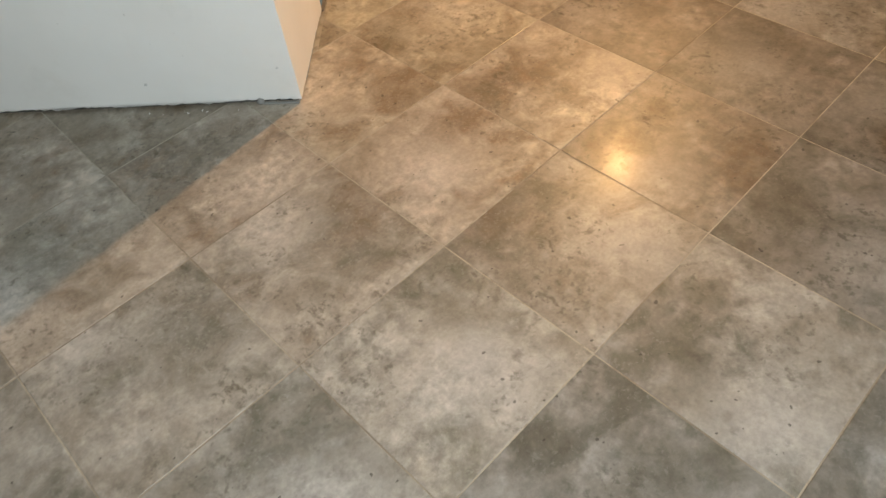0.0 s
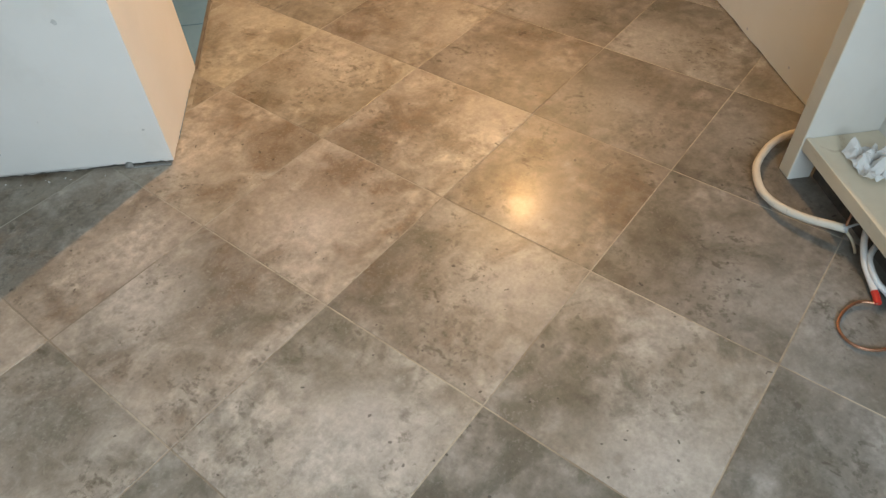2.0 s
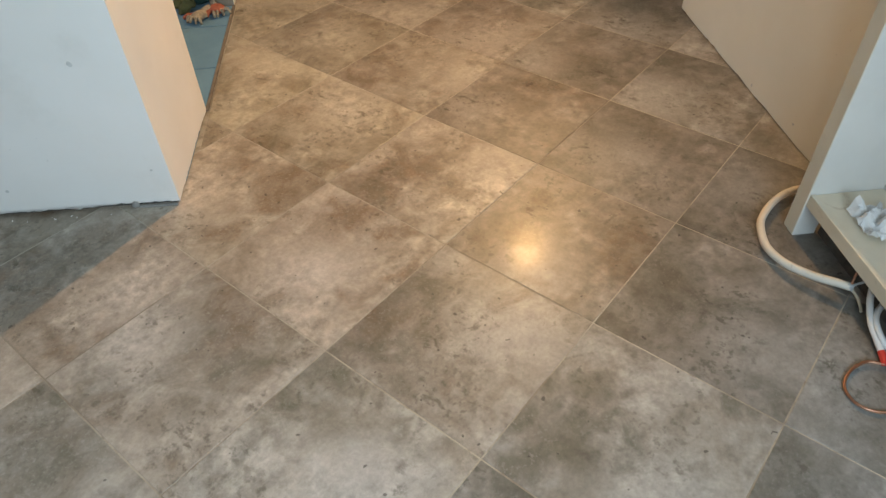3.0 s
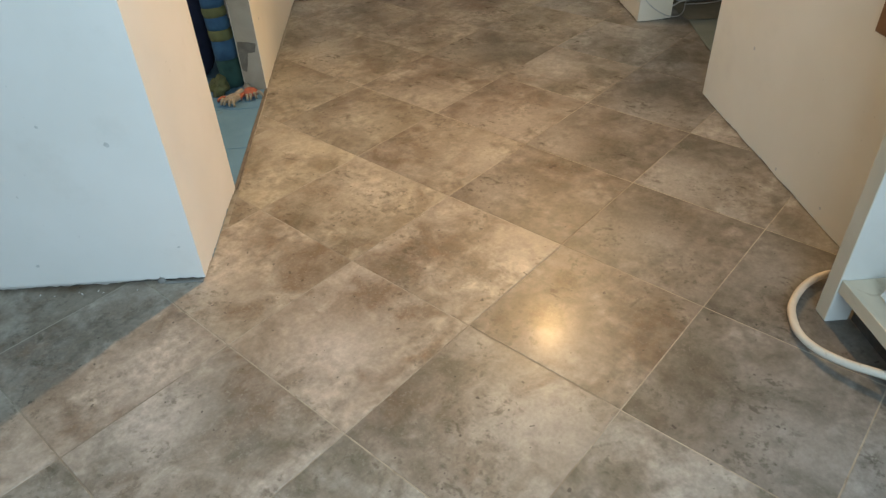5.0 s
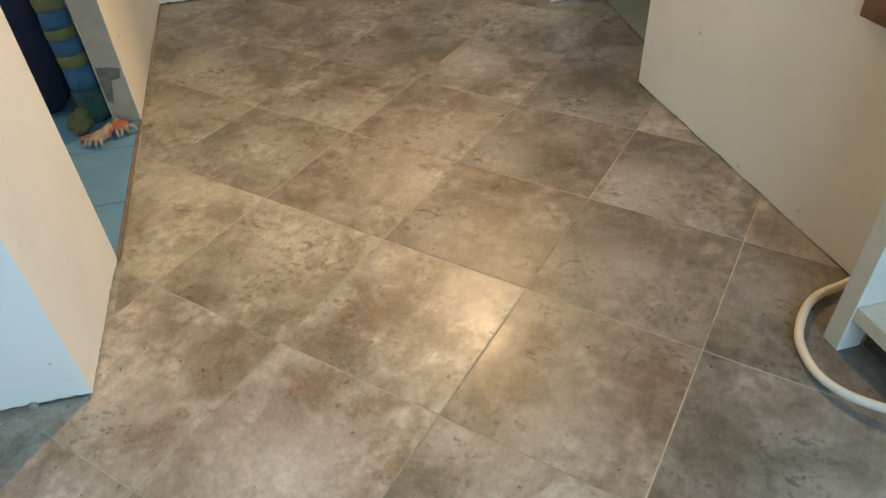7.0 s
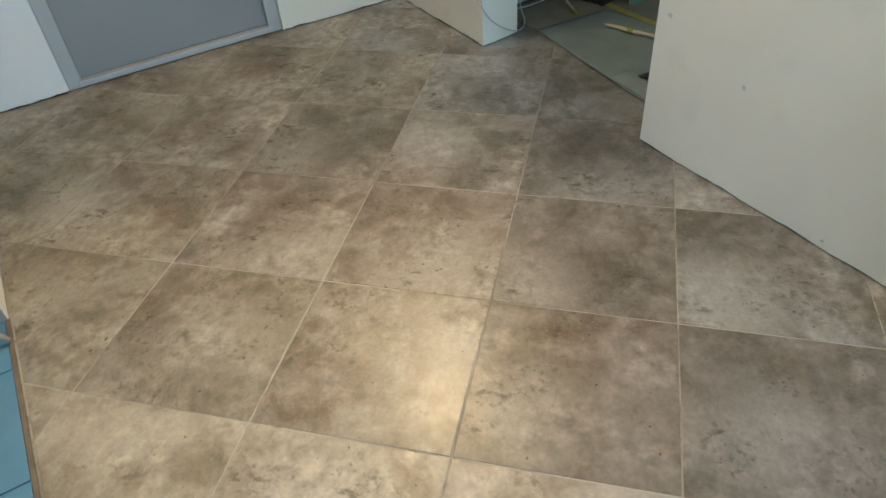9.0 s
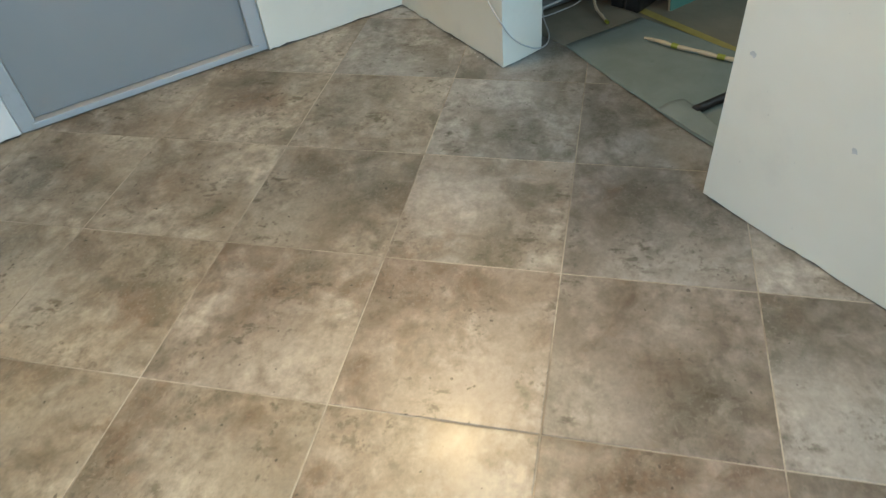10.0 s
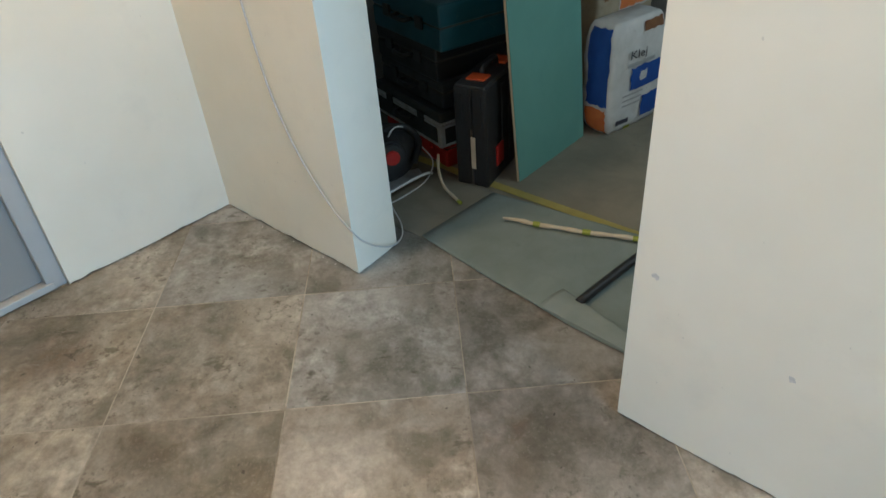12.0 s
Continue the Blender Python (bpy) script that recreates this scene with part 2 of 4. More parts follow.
PAPER = surface("white_paper", (0.76, 0.76, 0.75), (0.68, 0.68, 0.67), 20, 0.8, 0.2)
BOARDGREEN = surface("green_plasterboard_face", (0.148, 0.318, 0.278), (0.128, 0.285, 0.248), 3, 0.82, 0.2, 200)
BOARDEDGE = surface("plasterboard_edge", (0.55, 0.44, 0.30), (0.46, 0.36, 0.24), 15, 0.9, 0.5, 200)
BLACKPLASTIC = surface("black_plastic", (0.018, 0.018, 0.019), (0.012, 0.012, 0.013), 9, 0.5, 0.25, 350, (0.05, 0.048, 0.045))
DARKGREY = surface("dark_grey_plastic", (0.034, 0.035, 0.037), (0.024, 0.025, 0.027), 9, 0.5, 0.25, 350, (0.09, 0.085, 0.08))
TEAL = surface("teal_plastic", (0.010, 0.066, 0.090), (0.008, 0.050, 0.07), 6, 0.45, 0.2, 300, (0.05, 0.09, 0.10))
ALU = surface("brushed_aluminium", (0.55, 0.55, 0.55), (0.42, 0.42, 0.42), 30, 0.45, 0.1, 300, None, 0.35)
REDPLASTIC = surface("red_plastic", (0.42, 0.02, 0.015), (0.34, 0.016, 0.012), 9, 0.45, 0.1)
ORANGE = surface("orange_plastic", (0.60, 0.10, 0.02), (0.52, 0.08, 0.015), 9, 0.45, 0.1)
YELLOWTAPE = surface("yellow_tape", (0.36, 0.315, 0.085), (0.28, 0.245, 0.065), 9, 0.55, 0.15, 160, (0.24, 0.21, 0.08))
GREENTAPE = surface("yellow_green_tape", (0.30, 0.34, 0.03), (0.25, 0.28, 0.025), 12, 0.5, 0.1)
CREAMROD = surface("cream_cord", (0.60, 0.53, 0.40), (0.50, 0.43, 0.31), 18, 0.6, 0.2)
SACKWHITE = surface("white_sack_paper", (0.62, 0.62, 0.615), (0.50, 0.50, 0.495), 9, 0.75, 0.5, 60, (0.36, 0.34, 0.31))
SACKTAN = surface("tan_sack_paper", (0.40, 0.35, 0.25), (0.33, 0.285, 0.20), 12, 0.75, 0.4, 60, (0.24, 0.20, 0.15))
SACKBLUE = surface("blue_print", (0.02, 0.075, 0.34), (0.018, 0.06, 0.28), 12, 0.6, 0.3, 60)
SACKORANGE = surface("orange_print", (0.60, 0.20, 0.05), (0.52, 0.14, 0.04), 12, 0.6, 0.3, 60)
BARINK = surface("dark_print", (0.05, 0.05, 0.07), (0.04, 0.04, 0.055), 12, 0.6, 0.1)
STRIPEBLUE = surface("blue_fabric", (0.030, 0.090, 0.165), (0.020, 0.060, 0.118), 15, 0.9, 0.5, 500)
STRIPEOLIVE = surface("olive_fabric", (0.115, 0.120, 0.045), (0.085, 0.09, 0.035), 15, 0.9, 0.5, 500)
STRIPEGREEN = surface("dark_green_fabric", (0.018, 0.062, 0.052), (0.012, 0.042, 0.038), 15, 0.9, 0.5, 500)
NAVY = surface("navy_fabric", (0.012, 0.016, 0.045), (0.01, 0.012, 0.032), 15, 0.9, 0.5, 400)
GLOVE = surface("cream_knit", (0.40, 0.345, 0.255), (0.22, 0.185, 0.135), 30, 0.95, 0.7, 500, (0.16, 0.13, 0.10))
GLOVERED = surface("orange_latex", (0.40, 0.115, 0.06), (0.28, 0.075, 0.04), 40, 0.7, 0.5, 300, (0.14, 0.08, 0.06))
BROWNWOOD = surface("brown_wood", (0.22, 0.11, 0.045), (0.15, 0.07, 0.03), 14, 0.6, 0.3, 160)
SCUFF = surface("grey_scuff", (0.50, 0.49, 0.47), (0.60, 0.59, 0.57), 60, 0.8, 0.2)
WOODEDGE = surface("tan_strip", (0.18, 0.145, 0.105), (0.13, 0.10, 0.075), 18, 0.75, 0.3, 200, (0.15, 0.11, 0.08))

# ---- building helpers ----
rng = random.Random(4)


def part(name, bm, material, parent=None, label="", smooth=False):
    """One mesh object from a bmesh, under a thing or a part."""
    me = bpy.data.meshes.new(name)
    bmesh.ops.recalc_face_normals(bm, faces=bm.faces[:])
    bm.to_mesh(me)
    bm.free()
    me.materials.append(material)
    if smooth:
        for p in me.polygons:
            p.use_smooth = True
    ob = new(name, me)
    if parent is not None:
        ob.parent = parent
    if label:
        ob["label"] = label
    return ob


def thing(name, m, label, category, group=""):
    ob = new(name)
    ob.empty_display_size = 0.05
    ob.matrix_world = m
    return tagged(ob, label, category, group)


def box(lo, hi, bevel=0.0, bm=None, m=None, segments=2):
    bm = bm or bmesh.new()
    size = [b - a for a, b in zip(lo, hi)]
    mid = [(a + b) / 2 for a, b in zip(lo, hi)]
    made = bmesh.ops.create_cube(bm, size=1, matrix=Matrix.LocRotScale(mid, None, size))
    if bevel:
        edges = list({e for v in made["verts"] for e in v.link_edges})
        out = bmesh.ops.bevel(bm, geom=edges, offset=bevel, segments=segments, profile=0.6, affect="EDGES")
        verts = list({v for f in out["faces"] for v in f.verts})
        seen = set(verts)
        todo = list(verts)
        while todo:
            for e in todo.pop().link_edges:
                for w in e.verts:
                    if w not in seen:
                        seen.add(w), todo.append(w)
        verts = list(seen)
    else:
        verts = made["verts"]
    if m is not None:
        bmesh.ops.transform(bm, matrix=m, verts=verts)
    return bm


def glide(points, steps=8):
    """A smooth line through the points."""
    p = [Vector(q) for q in points]
    p = [2 * p[0] - p[1]] + p + [2 * p[-1] - p[-2]]
    out = []
    for a, b, c, d in zip(p, p[1:], p[2:], p[3:]):
        for k in range(steps):
            t = k / steps
            out.append(0.5 * (2 * b + (c - a) * t + (2 * a - 5 * b + 4 * c - d) * t * t + (3 * b - a - 3 * c + d) * t ** 3))
    return out + [p[-2]]


def tube(points, radius, sides=10, steps=8, bm=None, taper=None):
    """A round cable or hose along a smooth line, closed at the ends."""
    bm = bm or bmesh.new()
    line = glide(points, steps)
    rings = []
    side = Vector((0.3, 0.2, 1.0))
    for k, c in enumerate(line):
        ahead = (line[min(k + 1, len(line) - 1)] - line[max(k - 1, 0)]).normalized()
        side = (side - ahead * side.dot(ahead)).normalized()
        over = ahead.cross(side)
        r = radius * (taper(k / (len(line) - 1)) if taper else 1.0)
        rings.append([bm.verts.new(c + r * (math.cos(a) * side + math.sin(a) * over)) for a in (2 * math.pi * n / sides for n in range(sides))])
    for a, b in zip(rings, rings[1:]):
        for n in range(sides):
            bm.faces.new((a[n], a[(n + 1) % sides], b[(n + 1) % sides], b[n]))
    bm.faces.new(rings[0][::-1]), bm.faces.new(rings[-1])
    return bm


def disc(centre, radius, depth, axis="Z", sides=20, bm=None, bevel=0.0):
    bm = bm or bmesh.new()
    turn = {"Z": (0, 0, 0), "X": (0, 90, 0), "Y": (90, 0, 0)}[axis]
    made = bmesh.ops.create_cone(bm, cap_ends=True, segments=sides, radius1=radius, radius2=radius, depth=depth, matrix=pose(*centre, *turn))
    if bevel:
        caps = [e for e in {e for v in made["verts"] for e in v.link_edges} if any(len(f.verts) > 4 for f in e.link_faces)]
        bmesh.ops.bevel(bm, geom=caps, offset=bevel, segments=2, affect="EDGES")
    return bm


# ---- structure ----
HIGH = 2.5


def wall(name, ring, label, z0=0.0, z1=HIGH, material=PLASTER, gap=0.006):
    """An upright block on a plan polygon, its lower edge a little ragged above a dark gap."""
    bm = bmesh.new()
    pts = []
    n = len(ring)
    for k in range(n):
        a, b = Vector((*ring[k], 0)), Vector((*ring[(k + 1) % n], 0))
        cuts = max(1, int((b - a).length / 0.012)) if z0 == 0 else 1
        pts += [a.lerp(b, c / cuts) for c in range(cuts)]
    if z0 == 0:
        low = [bm.verts.new((p.x, p.y, gap + 0.7 * gap * noise.noise(p * 9.0) + 0.006 * noise.noise(p * 47.0) + 0.003 * noise.noise(p * 110.0))) for p in pts]
    else:
        low = [bm.verts.new((p.x, p.y, z0)) for p in pts]
    levels = [low]
    for z in ([0.03] if z0 == 0 else []) + [z1]:
        levels.append([bm.verts.new((p.x, p.y, z)) for p in pts])
    for a, b in zip(levels, levels[1:]):
        for k in range(len(pts)):
            bm.faces.new((a[k], a[(k + 1) % len(pts)], b[(k + 1) % len(pts)], b[k]))
    bm.faces.new(levels[-1])
    bm.faces.new(low[::-1])
    ob = tagged(part(name, bm, material), label, "wall", kind="structure")
    if z0 == 0:
        core = bmesh.new()
        shrink = []
        for k in range(n):
            p, a, b = Vector(ring[k]), Vector(ring[k - 1]), Vector(ring[(k + 1) % n])
            u, v = (p - a).normalized(), (b - p).normalized()
            area = sum(ring[i][0] * ring[(i + 1) % n][1] - ring[(i + 1) % n][0] * ring[i][1] for i in range(n))
            s = 1 if area > 0 else -1
            shrink.append(p + 0.009 * s * (Vector((-u.y, u.x)) + Vector((-v.y, v.x))))
        base = [core.verts.new((*q, -0.01)) for q in shrink]
        top = [core.verts.new((*q, 0.02)) for q in shrink]
        for k in range(n):
            core.faces.new((base[k], base[(k + 1) % n], top[(k + 1) % n], top[k]))
        part("wall_gap", core, GAP, ob, "dark open joint under the plaster")
    return ob


def rect(x0, x1, y0, y1):
    return [(x0, y0), (x1, y0), (x1, y1), (x0, y1)]


XB = -2.75  # back of the first room
pier = wall("wall_pier", [(-0.037, 1.065), (0.459, 1.060), (0.459, 1.16), (0.08, 1.16), (0.08, 3.0), (0.010, 3.0)], "white plastered wall corner beside a doorway", gap=0.011)
wall_left = wall("wall_left", rect(1.300, 2.557, 1.056, 1.15), "plastered corridor wall, warm lamplight put into its colour", material=LAMPLITPLASTER)
wall_right = wall("wall_right", rect(XB, 0.953, -0.985, -0.805), "plastered wall with small filled marks and lamplight in its colour", material=LAMPLITPLASTER)
wall_corner = wall("wall_corner", [(1.85, -0.805), (1.862, -0.985), (2.70, -0.985), (2.70, -0.207), (2.557, -0.207), (2.548, -0.800)], "plastered wall end beside the storeroom opening, lamplight in its colour", material=LAMPLITPLASTER)
wall_end = wall("wall_end", rect(2.557, 2.70, 0.707, 1.15), "white plastered wall beside the grey door")
wall("lintel_left", rect(0.459, 1.300, 1.056, 1.15), "plastered lintel over the doorway", 2.05)
wall("lintel_right", rect(0.953, 1.85, -0.985, -0.805), "plastered lintel over the storeroom opening", 2.05)
wall("lintel_end", rect(2.557, 2.70, -0.207, 0.707), "plastered lintel over the grey door", 2.06)
wall("wall_storeroom_end", rect(2.75, 2.85, -3.2, -0.985), "plain storeroom wall", material=ROUGHCAST)
wall("wall_storeroom_back", rect(0.0, 2.85, -3.3, -3.2), "plain storeroom wall", material=ROUGHCAST)
# unseen storeroom wall, left open where the added fill light hangs
for y0, y1, z0, z1 in ((-3.2, -2.65, 0.0, HIGH), (-1.75, -0.985, 0.0, HIGH), (-2.65, -1.75, 0.0, 1.05), (-2.65, -1.75, 1.95, HIGH)):
    wall("wall_storeroom_side", rect(0.0, 0.1, y0, y1), "plain storeroom wall round the added fill light's opening", z0, z1, ROUGHCAST)
wall("wall_left_room_end", rect(2.3, 2.4, 1.15, 3.0), "plain wall of the side room", material=ROUGHCAST)
# unseen side room wall with an opening made for its fill light
for x0, x1, z0, z1 in ((XB, 0.4, 0.0, HIGH), (1.3, 2.4, 0.0, HIGH), (0.4, 1.3, 0.0, 1.0), (0.4, 1.3, 2.0, HIGH)):
    wall("wall_left_room_back", rect(x0, x1, 3.0, 3.1), "plain side room wall round the added fill light's opening", z0, z1, ROUGHCAST)
wall("wall_back_low", rect(XB - 0.12, XB, -0.985, 3.1), "plain wall under the window", 0.0, 0.75, material=ROUGHCAST)
wall("wall_back_high", rect(XB - 0.12, XB, -0.985, 3.1), "plain wall over the window", 2.15, material=ROUGHCAST)
wall("wall_back_a", rect(XB - 0.12, XB, -0.985, -0.8), "plain wall beside the window", 0.75, 2.15, material=ROUGHCAST)
wall("wall_back_b", rect(XB - 0.12, XB, 1.0, 3.1), "plain wall beside the window", 0.75, 2.15, material=ROUGHCAST)
wall("wall_behind_door", rect(2.9, 3.0, -0.985, 1.15), "plain wall behind the door", material=ROUGHCAST)
tagged(part("ceiling", box((XB - 0.12, -3.3, HIGH), (3.0, 3.1, HIGH + 0.12)), CEILING), "unseen ceiling, kept grey to cut bounced light", "ceiling", kind="structure")

# floors: grout bed under the tiles, screed in the storeroom, blue boards in the side room
bed = box((0.93, -1.115, -0.10), (1.88, -0.985, -0.0009), bm=box((XB, -0.985, -0.10), (2.60, 3.0, -0.0009)))
floor = tagged(part("floor", bed, GROUT), "stone-look square tiles laid diagonally with tan grout", "floor", kind="structure")
storeroom = tagged(part("floor_storeroom", box((0.1, -3.2, -0.10), (2.75, -0.985, -0.006)), SCREED), "dusty grey screed of the storeroom", "floor", kind="structure")
side_floor = tagged(part("floor_side_room", box((0.06, 1.05, -0.10), (2.3, 3.0, -0.0015)), GAP), "blue insulation boards laid side by side", "floor", kind="structure")
for k, (x0, x1) in enumerate(((0.07, 0.40), (0.404, 0.754), (0.758, 1.106), (1.110, 1.46), (1.464, 1.81), (1.814, 2.16))):
    part("board", box((x0, 1.066, -0.001), (x1, 1.86, 0.004), 0.0015), BLUEBOARD, side_floor)
    part("board", box((x0, 1.864, -0.001), (x1, 2.66, 0.004), 0.0015), BLUEBOARD, side_floor)
tagged(part("threshold_strip", box((0.459, 1.054, -0.002), (1.300, 1.065, 0.0055), 0.002), WOODEDGE), "narrow tan edge strip in the doorway", "trim", kind="structure")
tagged(part("reveal", box((1.2965, 1.058, 0.002), (1.302, 1.148, 2.05)), CONCRETE), "bare grey mortar in the doorway reveal", "trim", kind="structure")
patch = bmesh.new()
rim = [(-0.040, 0.058), (-0.010, 0.066), (0.038, 0.072), (0.042, 0.010), (0.040, -0.055), (0.022, -0.066), (0.010, -0.020), (0.002, 0.018), (-0.030, 0.022)]
layers = [[patch.verts.new((x, 1.104 + min(max(y, -0.044), 0.042), 0.155 + z)) for y, z in rim] for x in (1.2945, 1.2985)]
for n in range(len(rim)):
    patch.faces.new((layers[0][n], layers[0][n - len(rim) + 1], layers[1][n - len(rim) + 1], layers[1][n]))
patch.faces.new(layers[0]), patch.faces.new(layers[1][::-1])
tagged(part("reveal_patch", patch, PATCHGREY), "dark patch of missing mortar", "trim", kind="structure")

# grey door at the corridor's end
door = tagged(new("door_1"), "closed flush grey door with a pale sill", "door", kind="structure")
part("door_leaf", box((2.600, -0.15, 0.03), (2.640, 0.65, 2.03), 0.003), DOORGREY, door)
for y0, y1 in ((-0.207, -0.150), (0.650, 0.707)):
    part("door_frame", box((2.575, y0, 0.0), (2.66, y1, 2.06), 0.006), CASING, door)
part("door_frame", box((2.575, -0.15, 2.03), (2.66, 0.65, 2.06), 0.004), CASING, door)
part("door_sill", box((2.568, -0.172, 0.004), (2.64, 0.665, 0.028), 0.004), CASING, door, "pale dusty sill")

# marks in the plaster
for owner, at, size, axis in ((pier, (-0.0302, 1.358, 0.516), 0.007, "X"), (pier, (-0.0338, 1.205, 0.457), 0.011, "X"), (pier, (-0.0262, 1.521, 0.087), 0.008, "X"),
                              (pier, (-0.0360, 1.112, 0.124), 0.006, "X"), (wall_right, (0.908, -0.8048, 0.430), 0.012, "Y"), (wall_right, (0.628, -0.8048, 0.324), 0.012, "Y"),
                              (wall_left, (1.42, 1.0558, 0.28), 0.010, "Y"), (wall_right, (0.30, -0.8048, 0.025), 0.008, "Y"), (wall_right, (0.02, -0.8048, 0.05), 0.007, "Y")):
    bm = disc((0, 0, 0), size * 0.6, 0.0016, axis, 9)
    for v in bm.verts:
        v.co *= 0.65 + 0.7 * rng.random()
    part("plaster_mark", bm, SCUFF, owner).location = at

lump = bmesh.new()
bmesh.ops.create_icosphere(lump, subdivisions=3, radius=1)
for v in lump.verts:
    d = v.co.normalized()
    p = 1 + 0.35 * noise.noise(d * 2.1) + 0.12 * noise.noise(d * 6)
    v.co = Vector((-0.0365 + d.x * 0.006 * p, 1.192 + d.y * 0.012 * p, max(0.0005, 0.008 + d.z * 0.011 * p)))
part("plaster_lump", lump, ROUGHCAST, pier, "dried lump of plaster at the wall base", smooth=True)

crumbs = bmesh.new()
for k in range(14):
    wall_k = rng.choice((0, 0, 2))
    at = ((-0.052 - 0.012 * rng.random(), 1.08 + 0.5 * rng.random()), (-0.05 + rng.random(), -0.806 + 0.014 * rng.random()), (1.87 + 0.66 * rng.random(), -0.796 + 0.012 * rng.random()))[wall_k]
    r = 0.0010 + 0.0016 * rng.random()
    bmesh.ops.create_icosphere(crumbs, subdivisions=1, radius=r, matrix=Matrix.LocRotScale((*at, r * 0.5), Euler((rng.random(), rng.random(), 3 * rng.random())), (1.6, 1.0, 0.6)))
tagged(part("plaster_crumbs", crumbs, PLASTER), "white plaster crumbs along the wall bases", "crumbs", kind="stuff")
chip = tagged(part("plaster_chip", box((-0.010, -0.055, 0.0), (0.0, 0.055, 0.0045), 0.0015), ROUGHCAST), "thin grey plaster sliver lying at the wall base", "chip")
chip.matrix_world = pose(-0.036, 1.127, 0.0005, 0, 0, -2)

# ---- ceiling spotlight ----
spot = thing("ceiling_spotlight", pose(*LAMP), "small black adjustable ceiling spotlight over the corridor", "lamp")
aim = (look(LAMP, (-1.05, 1.35, 0.0)).to_3x3()).to_4x4()
bm = bmesh.new()
rings = [[bm.verts.new(aim @ Vector((r * math.cos(a), r * math.sin(a), z))) for a in (2 * math.pi * n / 24 for n in range(24))] for r, z in ((0.058, 0.062), (0.055, 0.10), (0.030, 0.125))]
for a, b in zip(rings, rings[1:]):
    for n in range(24):
        bm.faces.new((a[n], a[(n + 1) % 24], b[(n + 1) % 24], b[n]))
bm.faces.new(rings[-1])
part("housing", bm, DARKGREY, spot, smooth=True)
part("arm", tube([tuple(aim @ Vector((0, 0, 0.12))), (0.055, -0.015, 0.13), (0.06, -0.017, HIGH - LAMP[2])], 0.007, 8, 4), DARKGREY, spot)
part("ceiling_plate", disc((0.06, -0.017, HIGH - LAMP[2] - 0.008), 0.035, 0.014, bevel=0.003), DARKGREY, spot)

# ---- first room: open cabinet carcass, hose and loose wiring ----
cabinet = thing("cabinet", pose(-0.41, -0.6055, 0), "open white laminate cabinet carcass standing against the wall", "cabinet")
for x0 in (0.001, -0.90):
    bm = bmesh.new()
    outline = [(0.0, 0.0), (0.0, 0.86), (-0.198, 0.86), (-0.198, 0.0), (-0.175, 0.0), (-0.175, 0.10), (-0.062, 0.10), (-0.062, 0.0)]
    rings = [[bm.verts.new((x0 + dx, y, z)) for y, z in outline] for dx in (0.0, 0.046)]
    for k in range(len(outline)):
        bm.faces.new((rings[0][k], rings[0][(k + 1) % 8], rings[1][(k + 1) % 8], rings[1][k]))
    bm.faces.new(rings[0]), bm.faces.new(rings[1][::-1])
    bmesh.ops.bevel(bm, geom=[e for e in bm.edges if e.calc_length() > 0.09], offset=0.0012, segments=1, affect="EDGES")
    side = part("side_panel", bm, CHIPWHITE, cabinet)
    part("edge_band", box((x0 + 0.001, -0.0005, 0.003), (x0 + 0.045, 0.0022, 0.857), 0.0006), CHIPEDGE, side, "front edge with warm lamplight in its colour")
shelf = part("shelf", box((-0.853, -0.196, 0.106), (0.0, -0.014, 0.138), 0.0015), CHIPDIRTY, cabinet, "stained bottom shelf, base colour warmed by painted lamplight")
part("edge_band", box((-0.853, -0.0135, 0.103), (0.0, -0.001, 0.1405), 0.002), CHIPEDGE, shelf, "front edge with warm lamplight in its colour")
# added near-black board, it stands in for the shade below the shelf
part("plinth", box((-0.853, -0.083, 0.0), (0.0, -0.070, 0.1055)), GAP, cabinet, "added dark board standing in for the shade under the shelf")
part("back_panel", box((-0.853, -0.199, 0.10), (0.0, -0.1965, 0.86)), CHIPWHITE, cabinet)
part("top_rail", box((-0.853, -0.10, 0.838), (0.0, -0.001, 0.858), 0.0015), CHIPWHITE, cabinet)

hose = thing("conduit_hose", pose(-0.402, -0.511, 0), "thick cream cable sheath curled on the tiles beside the cabinet", "hose")
centre = Vector((-0.41, -0.5, 0))
run = [(-0.235, -0.80, 0.019), (-0.25, -0.735, 0.019), (-0.262, -0.66, 0.019), (-0.298, -0.594, 0.019), (-0.356, -0.535, 0.019), (-0.404, -0.508, 0.020), (-0.472, -0.492, 0.022), (-0.535, -0.506, 0.026), (-0.590, -0.545, 0.032), (-0.632, -0.590, 0.040), (-0.650, -0.612, 0.042)]
part("sheath", tube([Vector(p) - centre for p in run], 0.0104, 14, 7), SHEATH, hose, smooth=True)
part("core", tube([Vector(p) - centre for p in ((-0.645, -0.606, 0.042), (-0.654, -0.616, 0.043))], 0.0102, 10, 2), GREYPVC, hose, "grey cut end")
part("conductor", tube([Vector(p) - centre for p in ((-0.650, -0.612, 0.038), (-0.668, -0.622, 0.026), (-0.690, -0.624, 0.013), (-0.702, -0.620, 0.010))], 0.0034, 8, 5), CREAMROD, hose, "brass-coloured bare conductor")
part("conductor", tube([Vector(p) - centre for p in ((-0.650, -0.612, 0.046), (-0.643, -0.66, 0.052), (-0.625, -0.71, 0.055), (-0.60, -0.78, 0.06))], 0.0032, 8, 5), GREYPVC, hose, "grey insulated conductor")
part("conductor", tube([Vector(p) - centre for p in ((-0.652, -0.608, 0.046), (-0.628, -0.632, 0.075), (-0.600, -0.688, 0.078), (-0.575, -0.745, 0.06), (-0.56, -0.79, 0.04))], 0.0032, 8, 6), COPPER, hose, "brown conductor")

